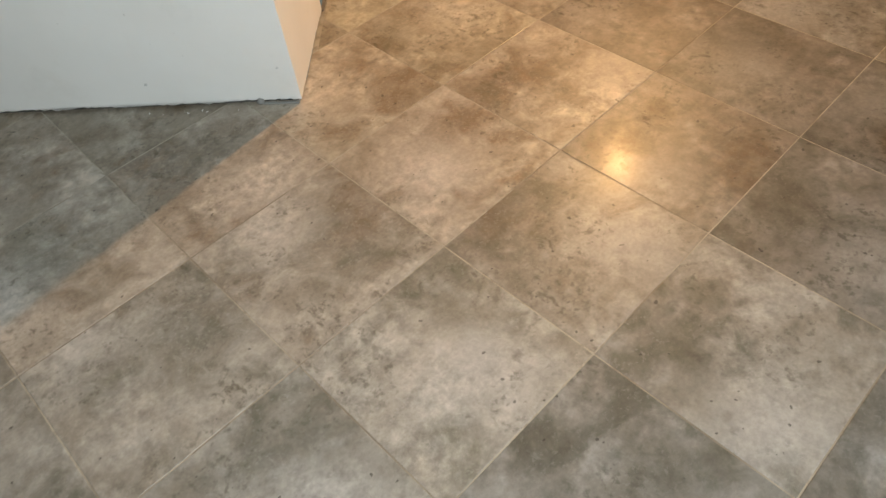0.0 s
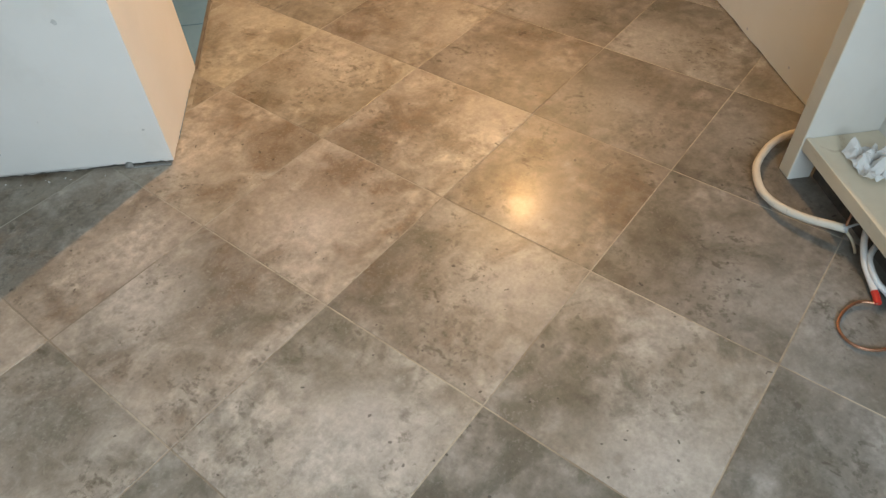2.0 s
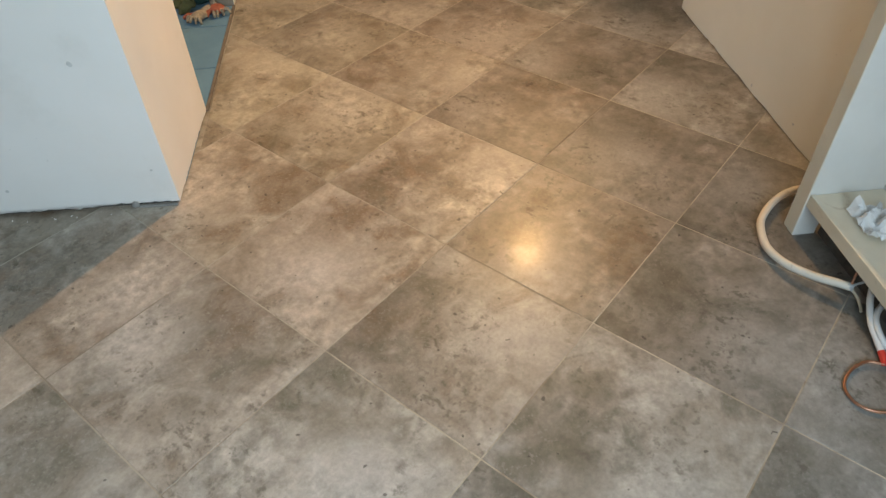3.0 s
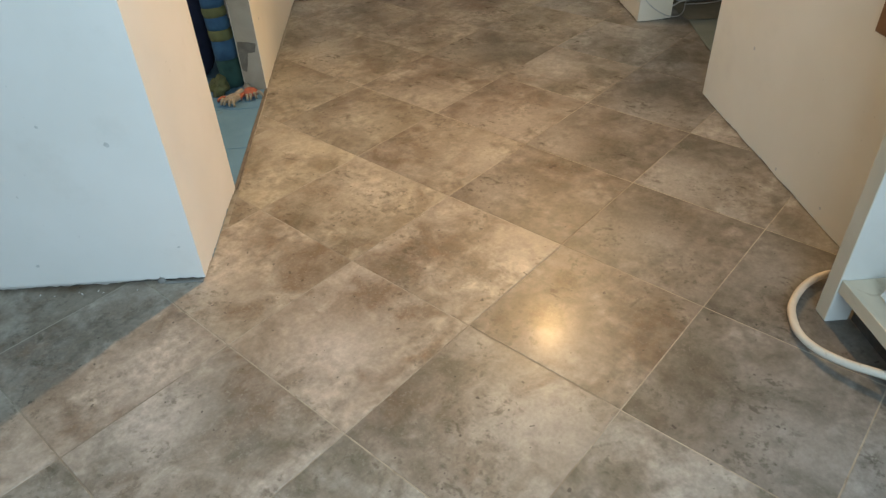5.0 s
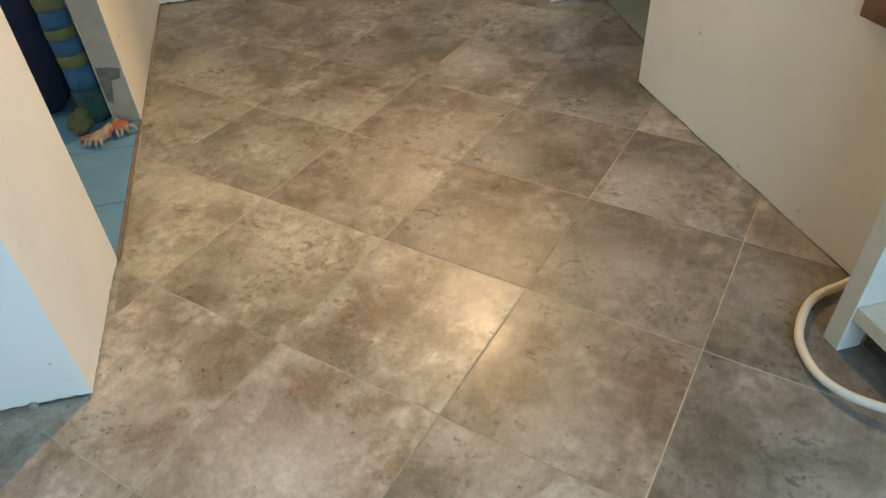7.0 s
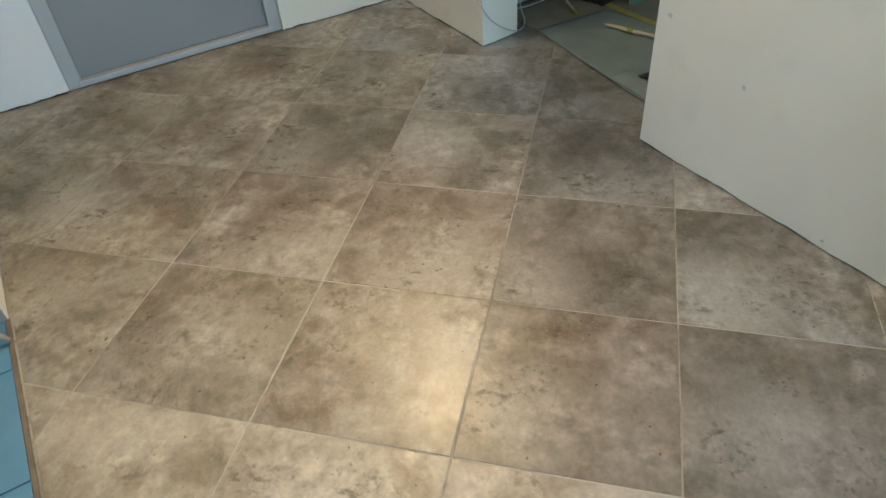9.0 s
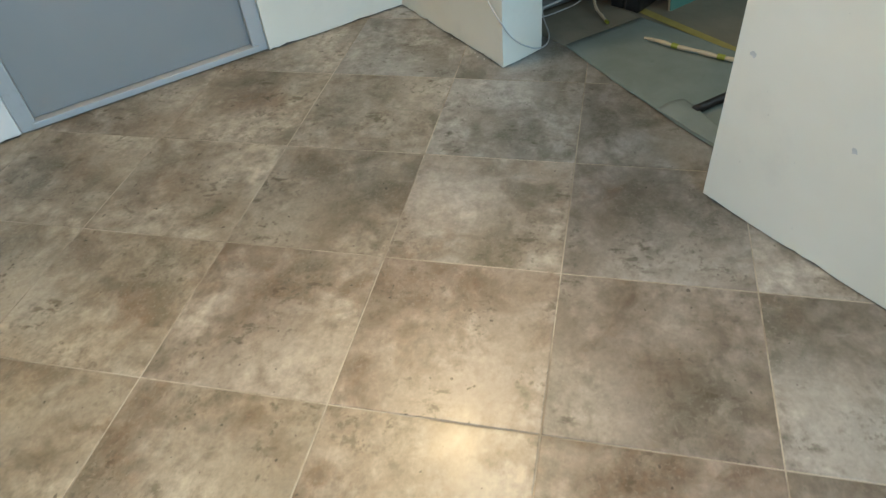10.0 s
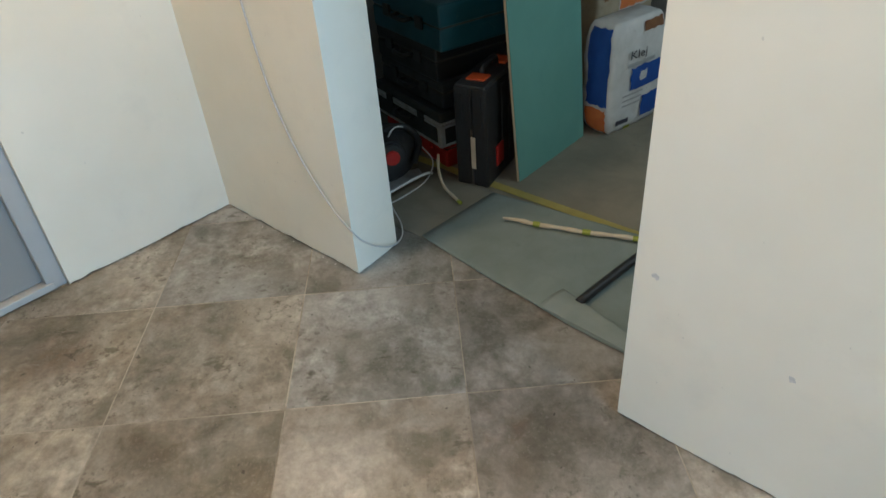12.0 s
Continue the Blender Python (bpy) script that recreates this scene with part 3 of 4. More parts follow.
for run, r in ((((-0.52, -0.79, 0.03), (-0.578, -0.735, 0.055), (-0.632, -0.684, 0.060), (-0.694, -0.634, 0.052), (-0.752, -0.607, 0.038), (-0.796, -0.601, 0.026), (-0.826, -0.598, 0.018)), 0.0078),
               (((-0.60, -0.79, 0.02), (-0.66, -0.735, 0.035), (-0.706, -0.666, 0.046), (-0.748, -0.618, 0.046), (-0.800, -0.606, 0.036), (-0.838, -0.622, 0.020), (-0.875, -0.632, 0.011)), 0.0072)):
    first = Vector((run[-1][0], run[-1][1], 0))
    cable = thing("electrical_cable", Matrix.Translation(first + Vector((0.006, -0.006, 0))), "white sheathed electrical cable hanging out under the cabinet", "cable", "loose cables under the cabinet")
    part("sheath", tube([Vector(p) - first for p in run], r, 10, 6), WHITEPVC, cable, smooth=True)
    if r > 0.0075:
        part("red_tip", tube([Vector(p) - first for p in ((-0.822, -0.598, 0.019), (-0.836, -0.596, 0.016), (-0.852, -0.592, 0.012))], 0.0082, 10, 3), REDPVC, cable, "red insulating tape")
        loop = [(-0.850, -0.592, 0.012), (-0.838, -0.557, 0.008), (-0.856, -0.512, 0.006), (-0.890, -0.480, 0.006), (-0.927, -0.478, 0.006), (-0.952, -0.497, 0.006), (-0.964, -0.535, 0.006), (-0.955, -0.585, 0.008), (-0.915, -0.615, 0.008), (-0.872, -0.606, 0.010)]
        part("copper_loop", tube([Vector(p) - first for p in loop], 0.0034, 8, 6), COPPER, cable, "bent bare copper wire")

paper = bmesh.new()
grid = []
for a in range(15):
    row = []
    for b in range(11):
        p = Vector((0.010 * a - 0.07, 0.010 * b - 0.05, 0.0))
        fold = abs(noise.noise(p * 21 + Vector((4.1, 0, 0)))) * 0.075 + abs(noise.noise(p * 47)) * 0.016
        row.append(paper.verts.new((p.x * 0.8, p.y * 0.85 + 0.2 * fold, 0.001 + fold)))
    grid.append(row)
for a in range(14):
    for b in range(10):
        paper.faces.new((grid[a][b], grid[a + 1][b], grid[a + 1][b + 1], grid[a][b + 1]))
scrap = tagged(part("paper_scrap", paper, PAPER), "crumpled white paper lying on the cabinet shelf", "paper")
scrap.location = (-0.540, -0.700, 0.139)
scrap.modifiers.new("thickness", "SOLIDIFY").thickness = 0.0008

panel = tagged(part("wooden_board", box((-0.20, 0.0, 0.0), (0.0, 0.018, 0.30), 0.002), BROWNWOOD), "brown wooden board fixed on the white wall", "board")
panel.location = (0.030, -0.8045, 0.600)

# ---- side room seen through the doorway ----
roll = thing("striped_roll", pose(1.372, 1.214, 0.004, -3, 4, 0), "rolled blue and olive striped mat standing behind the doorway", "roll")
z = 0.0
for k, (h, m) in enumerate(((0.125, STRIPEGREEN), (0.085, STRIPEBLUE), (0.045, STRIPEOLIVE), (0.055, STRIPEBLUE), (0.04, STRIPEOLIVE), (0.06, STRIPEBLUE), (0.05, STRIPEOLIVE), (0.10, STRIPEGREEN), (0.07, STRIPEBLUE), (0.05, STRIPEOLIVE), (0.12, STRIPEBLUE))):
    bm = bmesh.new()
    rings = []
    for zz in (0.0, 0.3, 0.7, 1.0):
        height = z + zz * h
        rings.append([bm.verts.new(((0.051 + 0.006 * noise.noise((math.cos(a) * 2, math.sin(a) * 2, height * 14)) - 0.002 * (zz in (0.0, 1.0))) * math.cos(a), (0.051 + 0.006 * noise.noise((math.cos(a) * 2, math.sin(a) * 2, height * 14)) - 0.002 * (zz in (0.0, 1.0))) * math.sin(a), height)) for a in (2 * math.pi * n / 22 for n in range(22))])
    for a, b in zip(rings, rings[1:]):
        for n in range(22):
            bm.faces.new((a[n], a[(n + 1) % 22], b[(n + 1) % 22], b[n]))
    bm.faces.new(rings[0][::-1]), bm.faces.new(rings[-1])
    part("stripe", bm, m, roll, smooth=True)
    z += h

# navy bulk; its upper part is added to fill the dark behind the roll
bag = thing("navy_bag", pose(1.53, 1.43, 0.004), "dark navy bulk, enlarged to fill the dark behind the roll", "bag")
bm = bmesh.new()
bmesh.ops.create_icosphere(bm, subdivisions=4, radius=1)
for v in bm.verts:
    d = v.co.normalized()
    p = 1 + 0.16 * noise.noise(d * 2.2) + 0.05 * noise.noise(d * 7)
    v.co = Vector((d.x * 0.17 * p, d.y * 0.15 * p, max(0.0, 0.33 + d.z * 0.36 * p)))
part("body", bm, NAVY, bag, smooth=True)
part("strap", tube([(-0.13, 0.02, 0.44), (-0.16, -0.04, 0.54), (-0.08, -0.12, 0.56), (0.0, -0.11, 0.47)], 0.009, 8, 6), BLACKPLASTIC, bag)

rag = bmesh.new()
bmesh.ops.create_icosphere(rag, subdivisions=4, radius=1)
for v in rag.verts:
    d = v.co.normalized()
    p = 1 + 0.55 * noise.noise(d * 1.7) + 0.10 * noise.noise(d * 4.5)
    v.co = Vector((d.x * 0.058 * p, d.y * 0.040 * p, max(0.0, 0.024 + d.z * 0.034 * p + 0.012 * d.x)))
rag = tagged(part("rag", rag, STRIPEOLIVE, smooth=True), "crumpled olive cloth rag at the foot of the roll", "rag")
rag.location = (1.305, 1.262, 0.004)

for at, turn, tint in (((1.185, 1.185, 0.004), 155, GLOVE), ((1.238, 1.118, 0.004), 205, GLOVERED)):
    glove = thing("work_glove", pose(*at, 0, 0, turn) @ Matrix.Diagonal((0.82, 0.82, 1.0, 1.0)), "worn knitted work glove with orange palm lying on the boards" if tint is GLOVERED else "dirty cream knitted work glove lying on the boards", "glove", "pair of gloves")
    bm = bmesh.new()
    bmesh.ops.create_icosphere(bm, subdivisions=3, radius=1)
    for v in bm.verts:
        d = v.co.normalized()
        p = 1 + 0.15 * noise.noise(d * 3 + Vector(at))
        v.co = Vector((d.x * 0.050 * p, d.y * 0.040 * p, 0.016 + d.z * 0.017 * p))
    part("palm", bm, tint, glove, smooth=True)
    for k in range(4):
        y = -0.027 + 0.018 * k
        bend = rng.uniform(-0.022, 0.022)
        part("finger", tube([(0.028, y, 0.014), (0.052, y * 1.2 + bend * 0.3, 0.022 + bend * 0.2), (0.066 + 0.012 * rng.random(), y * 1.3 + bend, 0.009)], 0.0085, 9, 5, taper=lambda t: 1 - 0.35 * t ** 3), GLOVE, glove, smooth=True)
    part("thumb", tube([(0.0, -0.03, 0.014), (0.018, -0.056, 0.016), (0.045, -0.066, 0.012)], 0.0105, 9, 5, taper=lambda t: 1 - 0.35 * t ** 3), GLOVERED, glove, smooth=True)
    part("cuff", tube([(-0.035, 0.0, 0.016), (-0.06, 0.003, 0.017), (-0.08, 0.006, 0.015)], 0.028, 14, 4, taper=lambda t: 0.62 + 0.1 * t), GLOVE, glove, smooth=True)

# ---- storeroom ----


def sheet(name, corners, label, material, thick=0.003, waves=0.004, cuts=26, bow=0.0):
    """A slack sheet over four corners, with soft waves."""
    a, b, c, d = (Vector((*p, 0)) for p in corners)
    bm = bmesh.new()
    rows = []
    for i in range(cuts + 1):
        row = []
        for j in range(cuts + 1):
            u, w = i / cuts, j / cuts
            p = (a * (1 - u) + b * u) * (1 - w) + (d * (1 - u) + c * u) * w
            edge = 0.005 * noise.noise(p * 8) + bow * math.sin(math.pi * u) * (1 - w)
            row.append(bm.verts.new((p.x, p.y + edge, thick + waves * (1 - 0.9 * u ** 6) * (0.75 + 0.5 * noise.noise(p * 5) + 0.25 * noise.noise(p * 17)))))
        rows.append(row)
    for i in range(cuts):
        for j in range(cuts):
            bm.faces.new((rows[i][j], rows[i + 1][j], rows[i + 1][j + 1], rows[i][j + 1]))
    ob = tagged(part(name, bm, material, smooth=True), label, "mat")
    ob.modifiers.new("thickness", "SOLIDIFY").thickness = thick
    return ob


sheet("underlay_mat", ((0.55, -0.992), (1.832, -1.074), (1.812, -1.425), (0.55, -1.56)), "grey-green felt underlay laid over the storeroom floor", FELT, 0.004, 0.007, 40, 0.04)
sheet("underlay_mat", ((1.78, -1.075), (2.12, -1.05), (2.10, -1.46), (1.76, -1.43)), "small grey felt offcut on the storeroom floor", SCREED, 0.002, 0.001, 12)
fold = sheet("mat_fold", ((1.030, -0.988), (1.314, -1.000), (1.300, -1.100), (1.030, -1.030)), "turned-back edge of the grey-green felt underlay", FELTBACK, 0.004, 0.004, 16)
for v in fold.data.vertices:
    v.co.z += 0.013 * math.sin(math.pi * min(1.0, max(0.0, (v.co.y + 1.122) / 0.13))) + 0.006
fold.data.update()

tape = tagged(part("yellow_tape", box((0.6, -0.019, 0), (2.30, 0.019, 0.0014), 0.0005), YELLOWTAPE), "dull yellow tape stuck along the storeroom floor", "tape")
tape.matrix_world = pose(0, -1.525, -0.0050, 0, 0, 1.3)

cord_at = Vector((1.45, -1.36, 0))
cord = thing("rope", Matrix.Translation(cord_at), "cream rope with yellow-green tape bands lying on the felt", "rope")
line = [(1.665, -1.294, 0.020), (1.61, -1.316, 0.019), (1.553, -1.327, 0.019), (1.48, -1.353, 0.021), (1.403, -1.379, 0.020), (1.33, -1.412, 0.020), (1.25, -1.44, 0.022), (1.10, -1.48, 0.022)]
part("core", tube([Vector(p) - cord_at for p in line], 0.0072, 10, 6, taper=lambda t: (0.45 + 0.55 * min(1.0, t * 9)) * (1 + 0.16 * math.sin(41 * t))), CREAMROD, cord, smooth=True)
for x0, y0, x1, y1, zz in ((1.562, -1.3235, 1.540, -1.3295, 0.0212), (1.408, -1.376, 1.384, -1.3855, 0.0222), (1.262, -1.434, 1.236, -1.4475, 0.0222)):
    part("tape_band", tube([Vector((x0, y0, zz)) - cord_at, Vector((x1, y1, zz)) - cord_at], 0.0092, 10, 2), GREENTAPE, cord)
cord_at = Vector((1.95, -1.35, 0))
cord = thing("rope", Matrix.Translation(cord_at), "short cream rope end with a yellow band", "rope")
line = [(1.855, -1.296, 0.010), (1.905, -1.315, 0.012), (1.965, -1.335, 0.022), (2.02, -1.37, 0.055), (2.045, -1.40, 0.10)]
part("core", tube([Vector(p) - cord_at for p in line], 0.0055, 10, 6, taper=lambda t: 1 + 0.16 * math.sin(30 * t)), CREAMROD, cord, smooth=True)
part("tape_band", tube([Vector((1.868, -1.3005, 0.0103)) - cord_at, Vector((1.853, -1.2955, 0.010)) - cord_at], 0.0068, 10, 2), GREENTAPE, cord)

bar = tagged(part("black_bar", tube([(0, 0, 0.022), (-0.010, -0.10, 0.026), (-0.028, -0.26, 0.03), (-0.05, -0.45, 0.03)], 0.0135, 12, 4), BLACKPLASTIC, smooth=True), "black plastic tube lying on the grey felt", "tube")
bar.location = (1.228, -1.070, 0.0)

board = thing("plasterboard", pose(1.7875, -1.555, -0.006, 0, 4.6, 1.5), "green moisture-resistant plasterboard sheet standing on edge", "plasterboard")
part("face", box((0.0, -0.452, 0.0), (0.003, -0.001, 1.25)), BOARDGREEN, board)
part("core", box((0.0031, -0.4525, 0.0), (0.0122, 0.0, 1.2505), 0.001), BOARDEDGE, board, "tan cut edge")


def tool_case(m, size, colour, label, latch=REDPLASTIC, handle=DARKGREY, strip=None):
    """A tool case standing on its edge: two shells, seam, latches, a handle on top."""
    w, d, h = size
    ob = thing("tool_case", m, label, "tool case", "stacked tool cases")
    shell = part("shell", box((0, -d, 0.0), (w / 2 - 0.002, 0, h), 0.014, segments=3), colour, ob)
    part("shell", box((w / 2 + 0.002, -d, 0.0), (w, 0, h), 0.014, segments=3), colour, ob)
    part("seam", box((0.012, -d + 0.006, 0.008), (w - 0.012, -0.006, h - 0.008)), GAP, ob)
    for y in (0.22, 0.74):
        part("latch", box((w * 0.22, -d * y - 0.030, h - 0.004), (w * 0.78, -d * y + 0.030, h + 0.010), 0.004), latch, shell)
    part("handle", tube([(w / 2, -d * 0.32, h - 0.006), (w / 2, -d * 0.34, h + 0.026), (w / 2, -d * 0.5, h + 0.032), (w / 2, -d * 0.62, h + 0.026), (w / 2, -d * 0.64, h - 0.006)], 0.011, 10, 5), handle, ob, smooth=True)
    if strip is not None:
        part("top_cap", box((0.006, -d * 0.62, h - 0.012), (w - 0.006, -0.004, h + 0.005), 0.005), DARKGREY, ob, "grey top cap")
        part("label_strip", box((w * 0.36, -0.001, h * 0.20), (w * 0.50, 0.0018, h * 0.52), 0.0006), strip, shell, "pale vertical label")
        for k in range(3):
            part("rib", box((w * (0.14 + 0.30 * k), -0.0005, h * 0.60), (w * (0.24 + 0.30 * k), 0.004, h * 0.93), 0.002), colour, shell)
        part("side_latch", box((-0.006, -0.135, h * 0.15), (0.0015, -0.075, h * 0.36), 0.003), REDPLASTIC, shell, "red side latch")
        for k in range(3):
            part("side_rib", box((-0.004, -d * (0.4 + 0.18 * k), 0.03), (0.0012, -d * (0.36 + 0.18 * k), h - 0.03), 0.0015), colour, shell)
    return ob


tool_case(pose(1.848, -1.445, -0.006, 0, 0, 14.5), (0.125, 0.36, 0.385), BLACKPLASTIC, "black upright tool case with red latches on the floor", ORANGE, DARKGREY, CREAMROD)


def flat_case(m, size, colour, label, rails=None, lid=0.45, latch=DARKGREY):
    """A tool case lying flat: lower tray, lid, rails or rim, latches at the front."""
    w, d, h = size
    ob = thing("tool_case", m, label, "tool case", "stacked tool cases")
    part("tray", box((0, -d, 0), (w, 0, h * (1 - lid) - 0.002), 0.010, segments=3), colour, ob)
    cover = part("lid", box((0, -d, h * (1 - lid) + 0.002), (w, 0, h), 0.012, segments=3), colour, ob)
    part("seam", box((0.006, -d + 0.006, h * 0.2), (w - 0.006, -0.006, h * 0.9)), GAP, ob)
    if rails is not None:
        for zz in (0.0, h * (1 - lid) - 0.010, h * (1 - lid) + 0.004):
            part("rail", box((-0.003, -0.004, zz), (w + 0.003, 0.005, zz + 0.009), 0.0015), rails, ob, "aluminium edge rail")
            part("rail", box((-0.005, -d, zz), (0.004, -0.0045, zz + 0.009), 0.0015), rails, ob, "aluminium edge rail")
        part("corner_cap", box((-0.007, -0.014, 0.0), (0.016, 0.0075, h * 0.62), 0.003), rails, ob, "aluminium corner cap")
    for x in (0.22, 0.70):
        part("latch", box((w * x, 0.0, h * (1 - lid) - 0.022), (w * x + 0.045, 0.009, h * (1 - lid) + 0.022), 0.003), latch, cover)
    part("grip", tube([(w * 0.40, -0.002, h * 0.5), (w * 0.41, 0.030, h * 0.5), (w * 0.5, 0.034, h * 0.5), (w * 0.58, 0.030, h * 0.5), (w * 0.59, -0.002, h * 0.5)], 0.008, 8, 4), latch, ob, smooth=True)
    return ob


stack = pose(2.065, -1.446, -0.006, 0, 0, -14)
flat_case(stack @ pose(0.02, -0.03, 0.0), (0.45, 0.38, 0.105), REDPLASTIC, "low red plastic case under the stack", None, 0.3, REDPLASTIC)
flat_case(stack @ pose(0, 0, 0.106), (0.48, 0.40, 0.13), DARKGREY, "dark grey case with aluminium rails in the stack", ALU, 0.35)
flat_case(stack @ pose(0.03, -0.035, 0.237), (0.44, 0.36, 0.10), DARKGREY, "dark grey plastic case in the stack", None, 0.4)
flat_case(stack @ pose(0.05, -0.03, 0.338), (0.42, 0.36, 0.13), BLACKPLASTIC, "black plastic case in the stack", None, 0.45)
flat_case(stack @ pose(-0.02, -0.01, 0.469), (0.46, 0.36, 0.16), TEAL, "teal power tool case on top of the stack", None, 0.5, BLACKPLASTIC)

saw = thing("circular_saw", pose(2.165, -1.262, -0.006, 0, 0, 62), "grey and black hand-held circular saw on the floor", "power tool")
part("base_plate", box((-0.13, -0.07, 0.0), (0.12, 0.07, 0.006), 0.002), ALU, saw)
part("blade_guard", disc((0.0, -0.022, 0.125), 0.112, 0.045, "Y", 30, bevel=0.006), DARKGREY, saw)
motor = part("motor", disc((0.015, 0.055, 0.175), 0.056, 0.11, "Y", 24, bevel=0.008), BLACKPLASTIC, saw)
part("motor_cap", disc((0.015, 0.114, 0.175), 0.047, 0.016, "Y", 24, bevel=0.004), DARKGREY, motor)
part("red_cap", disc((0.015, 0.124, 0.175), 0.027, 0.012, "Y", 20, bevel=0.003), REDPLASTIC, motor, "round red cap")
part("handle", tube([(0.045, 0.01, 0.20), (-0.01, 0.015, 0.235), (-0.075, 0.015, 0.225), (-0.115, 0.015, 0.16), (-0.09, 0.015, 0.08)], 0.013, 12, 6), BLACKPLASTIC, saw, smooth=True)
part("knob", disc((0.10, 0.01, 0.10), 0.021, 0.04, "X", 16, bevel=0.006), GREYPVC, saw)

wire_at = Vector((1.99, -1.10, 0))
flex = thing("power_flex", Matrix.Translation(wire_at), "light grey flex hanging down the wall end towards the saw", "cable")
line = [(2.165, -0.7995, 0.90), (2.154, -0.7985, 0.782), (2.108, -0.797, 0.538), (2.028, -0.795, 0.366), (1.92, -0.793, 0.235), (1.838, -0.794, 0.172), (1.830, -0.845, 0.10), (1.834, -0.93, 0.040), (1.872, -1.015, 0.010), (1.93, -1.075, 0.012), (2.02, -1.12, 0.035), (2.085, -1.165, 0.10), (2.11, -1.225, 0.225), (2.115, -1.30, 0.23), (2.10, -1.37, 0.13), (2.075, -1.40, 0.06), (2.05, -1.33, 0.02), (2.05, -1.22, 0.010), (2.06, -1.13, 0.008)]
part("sheath", tube([Vector(p) - wire_at for p in line], 0.0027, 8, 7), FLEXGREY, flex, smooth=True)


cable_at = Vector((2.09, -1.22, 0))
cable = thing("power_cable", Matrix.Translation(cable_at), "thick white power cable curling past the saw", "cable")
line = [(2.02, -1.03, 0.004), (2.07, -1.08, 0.004), (2.105, -1.13, 0.010), (2.085, -1.20, 0.030), (2.062, -1.28, 0.045), (2.058, -1.345, 0.040), (2.075, -1.39, 0.015)]
part("sheath", tube([Vector(p) - cable_at for p in line], 0.0050, 10, 6), WHITEPVC, cable, smooth=True)


def sack(m, label, h, w, d, prints, lean=(0.0, 0.0), word=None, paper=SACKWHITE):
    """A filled paper sack on a w by d base: bulging boxy body, printed fields round its corner edge."""
    ob = thing("plaster_sack", m, label, "sack", "sacks in the storeroom")

    def skin(u, v, lift=0.0):
        a = 2 * math.pi * u
        ca, sa = math.cos(a), math.sin(a)
        sq = 1 / max(abs(ca), abs(sa)) ** 0.90
        swell = 1 - 0.20 * abs(2 * v - 1) ** 6 + 0.04 * noise.noise((ca * 1.6, sa * 1.6, v * 5)) + 0.015 * noise.noise((ca * 6, sa * 6, v * 17))
        return Vector((w / 2 * ca * sq * swell + lift * ca, d / 2 * sa * sq * swell + lift * sa, h * v)) + v * Vector((*lean, 0.0))

    def round_edge(s):
        """The turn of a place s metres past the corner edge, or before it on the narrow side."""
        return 0.5 - math.atan(1 - 2 * s / d) / (2 * math.pi) if s >= 0 else 0.25 + math.atan(1 + 2 * s / w) / (2 * math.pi)

    bm = bmesh.new()
    rings = [[bm.verts.new(skin(k / 56, j / 26)) for k in range(56)] for j in range(27)]
    for a, b in zip(rings, rings[1:]):
        for k in range(56):
            bm.faces.new((a[k], a[(k + 1) % 56], b[(k + 1) % 56], b[k]))
    bm.faces.new(rings[0][::-1]), bm.faces.new(rings[-1])
    part("paper_body", bm, paper, ob, smooth=True)
    for n, (name, s0, s1, z0, z1, material) in enumerate(prints):
        bm = bmesh.new()
        rough = 0.010 * min(1.0, (z1 - z0) / 0.05)
        g = []
        for a in range(11):
            row = []
            for b in range(11):
                s = s0 + (s1 - s0) * a / 10 + rough * noise.noise((b * 0.7, n * 3.1, a * 0.2))
                z = z0 + (z1 - z0) * b / 10 + rough * noise.noise((a * 0.6, n * 5.3, b * 0.2))
                row.append(bm.verts.new(skin(round_edge(s), z / h, 0.0035 + 0.0006 * n)))
            g.append(row)
        for a in range(10):
            for b in range(10):
                bm.faces.new((g[a][b], g[a + 1][b], g[a + 1][b + 1], g[a][b + 1]))
        part(name, bm, material, ob, smooth=True)
    if word:
        body, s0, z0, size = word
        text = bpy.data.curves.new("word", "FONT")
        text.body, text.size, text.extrude, text.offset = body, size, 0.0006, 0.0003
        maker = bpy.data.objects.new("word", text)
        me = bpy.data.meshes.new_from_object(maker)
        bpy.data.objects.remove(maker)
        bm = bmesh.new()
        bm.from_mesh(me)
        bpy.data.meshes.remove(me)
        for v in bm.verts:
            v.co = skin(round_edge(s0 + v.co.x * 1.35), (z0 + v.co.y) / h, 0.012)
        part("printed_word", bm, BARINK, ob, "dark printed word")
    return ob


sack(pose(1.750, -2.208, -0.006, 0, 0, -10.5), "white paper plaster sack with blue and orange print", 0.44, 0.14, 0.335,
     (("blue_field", -0.115, -0.010, 0.125, 0.425, SACKBLUE), ("orange_field", -0.115, -0.015, 0.012, 0.110, SACKORANGE), ("orange_field", 0.19, 0.32, 0.385, 0.422, BROWNWOOD),
      ("blue_field", 0.125, 0.31, 0.165, 0.255, SACKBLUE), ("white_field", 0.175, 0.215, 0.195, 0.232, SACKWHITE), ("blue_field", 0.20, 0.32, 0.035, 0.125, SACKBLUE), ("print_bar", 0.10, 0.26, 0.262, 0.277, GREYPVC),
      ("print_bar", 0.08, 0.20, 0.148, 0.154, GREYPVC), ("print_bar", 0.08, 0.19, 0.128, 0.134, GREYPVC), ("print_bar", 0.08, 0.18, 0.108, 0.114, GREYPVC), ("print_bar", 0.05, 0.125, 0.036, 0.056, BARINK), ("green_field", 0.10, 0.14, 0.006, 0.020, GREENTAPE)),
     (0.012, -0.012), ("Klej", 0.105, 0.295, 0.046))
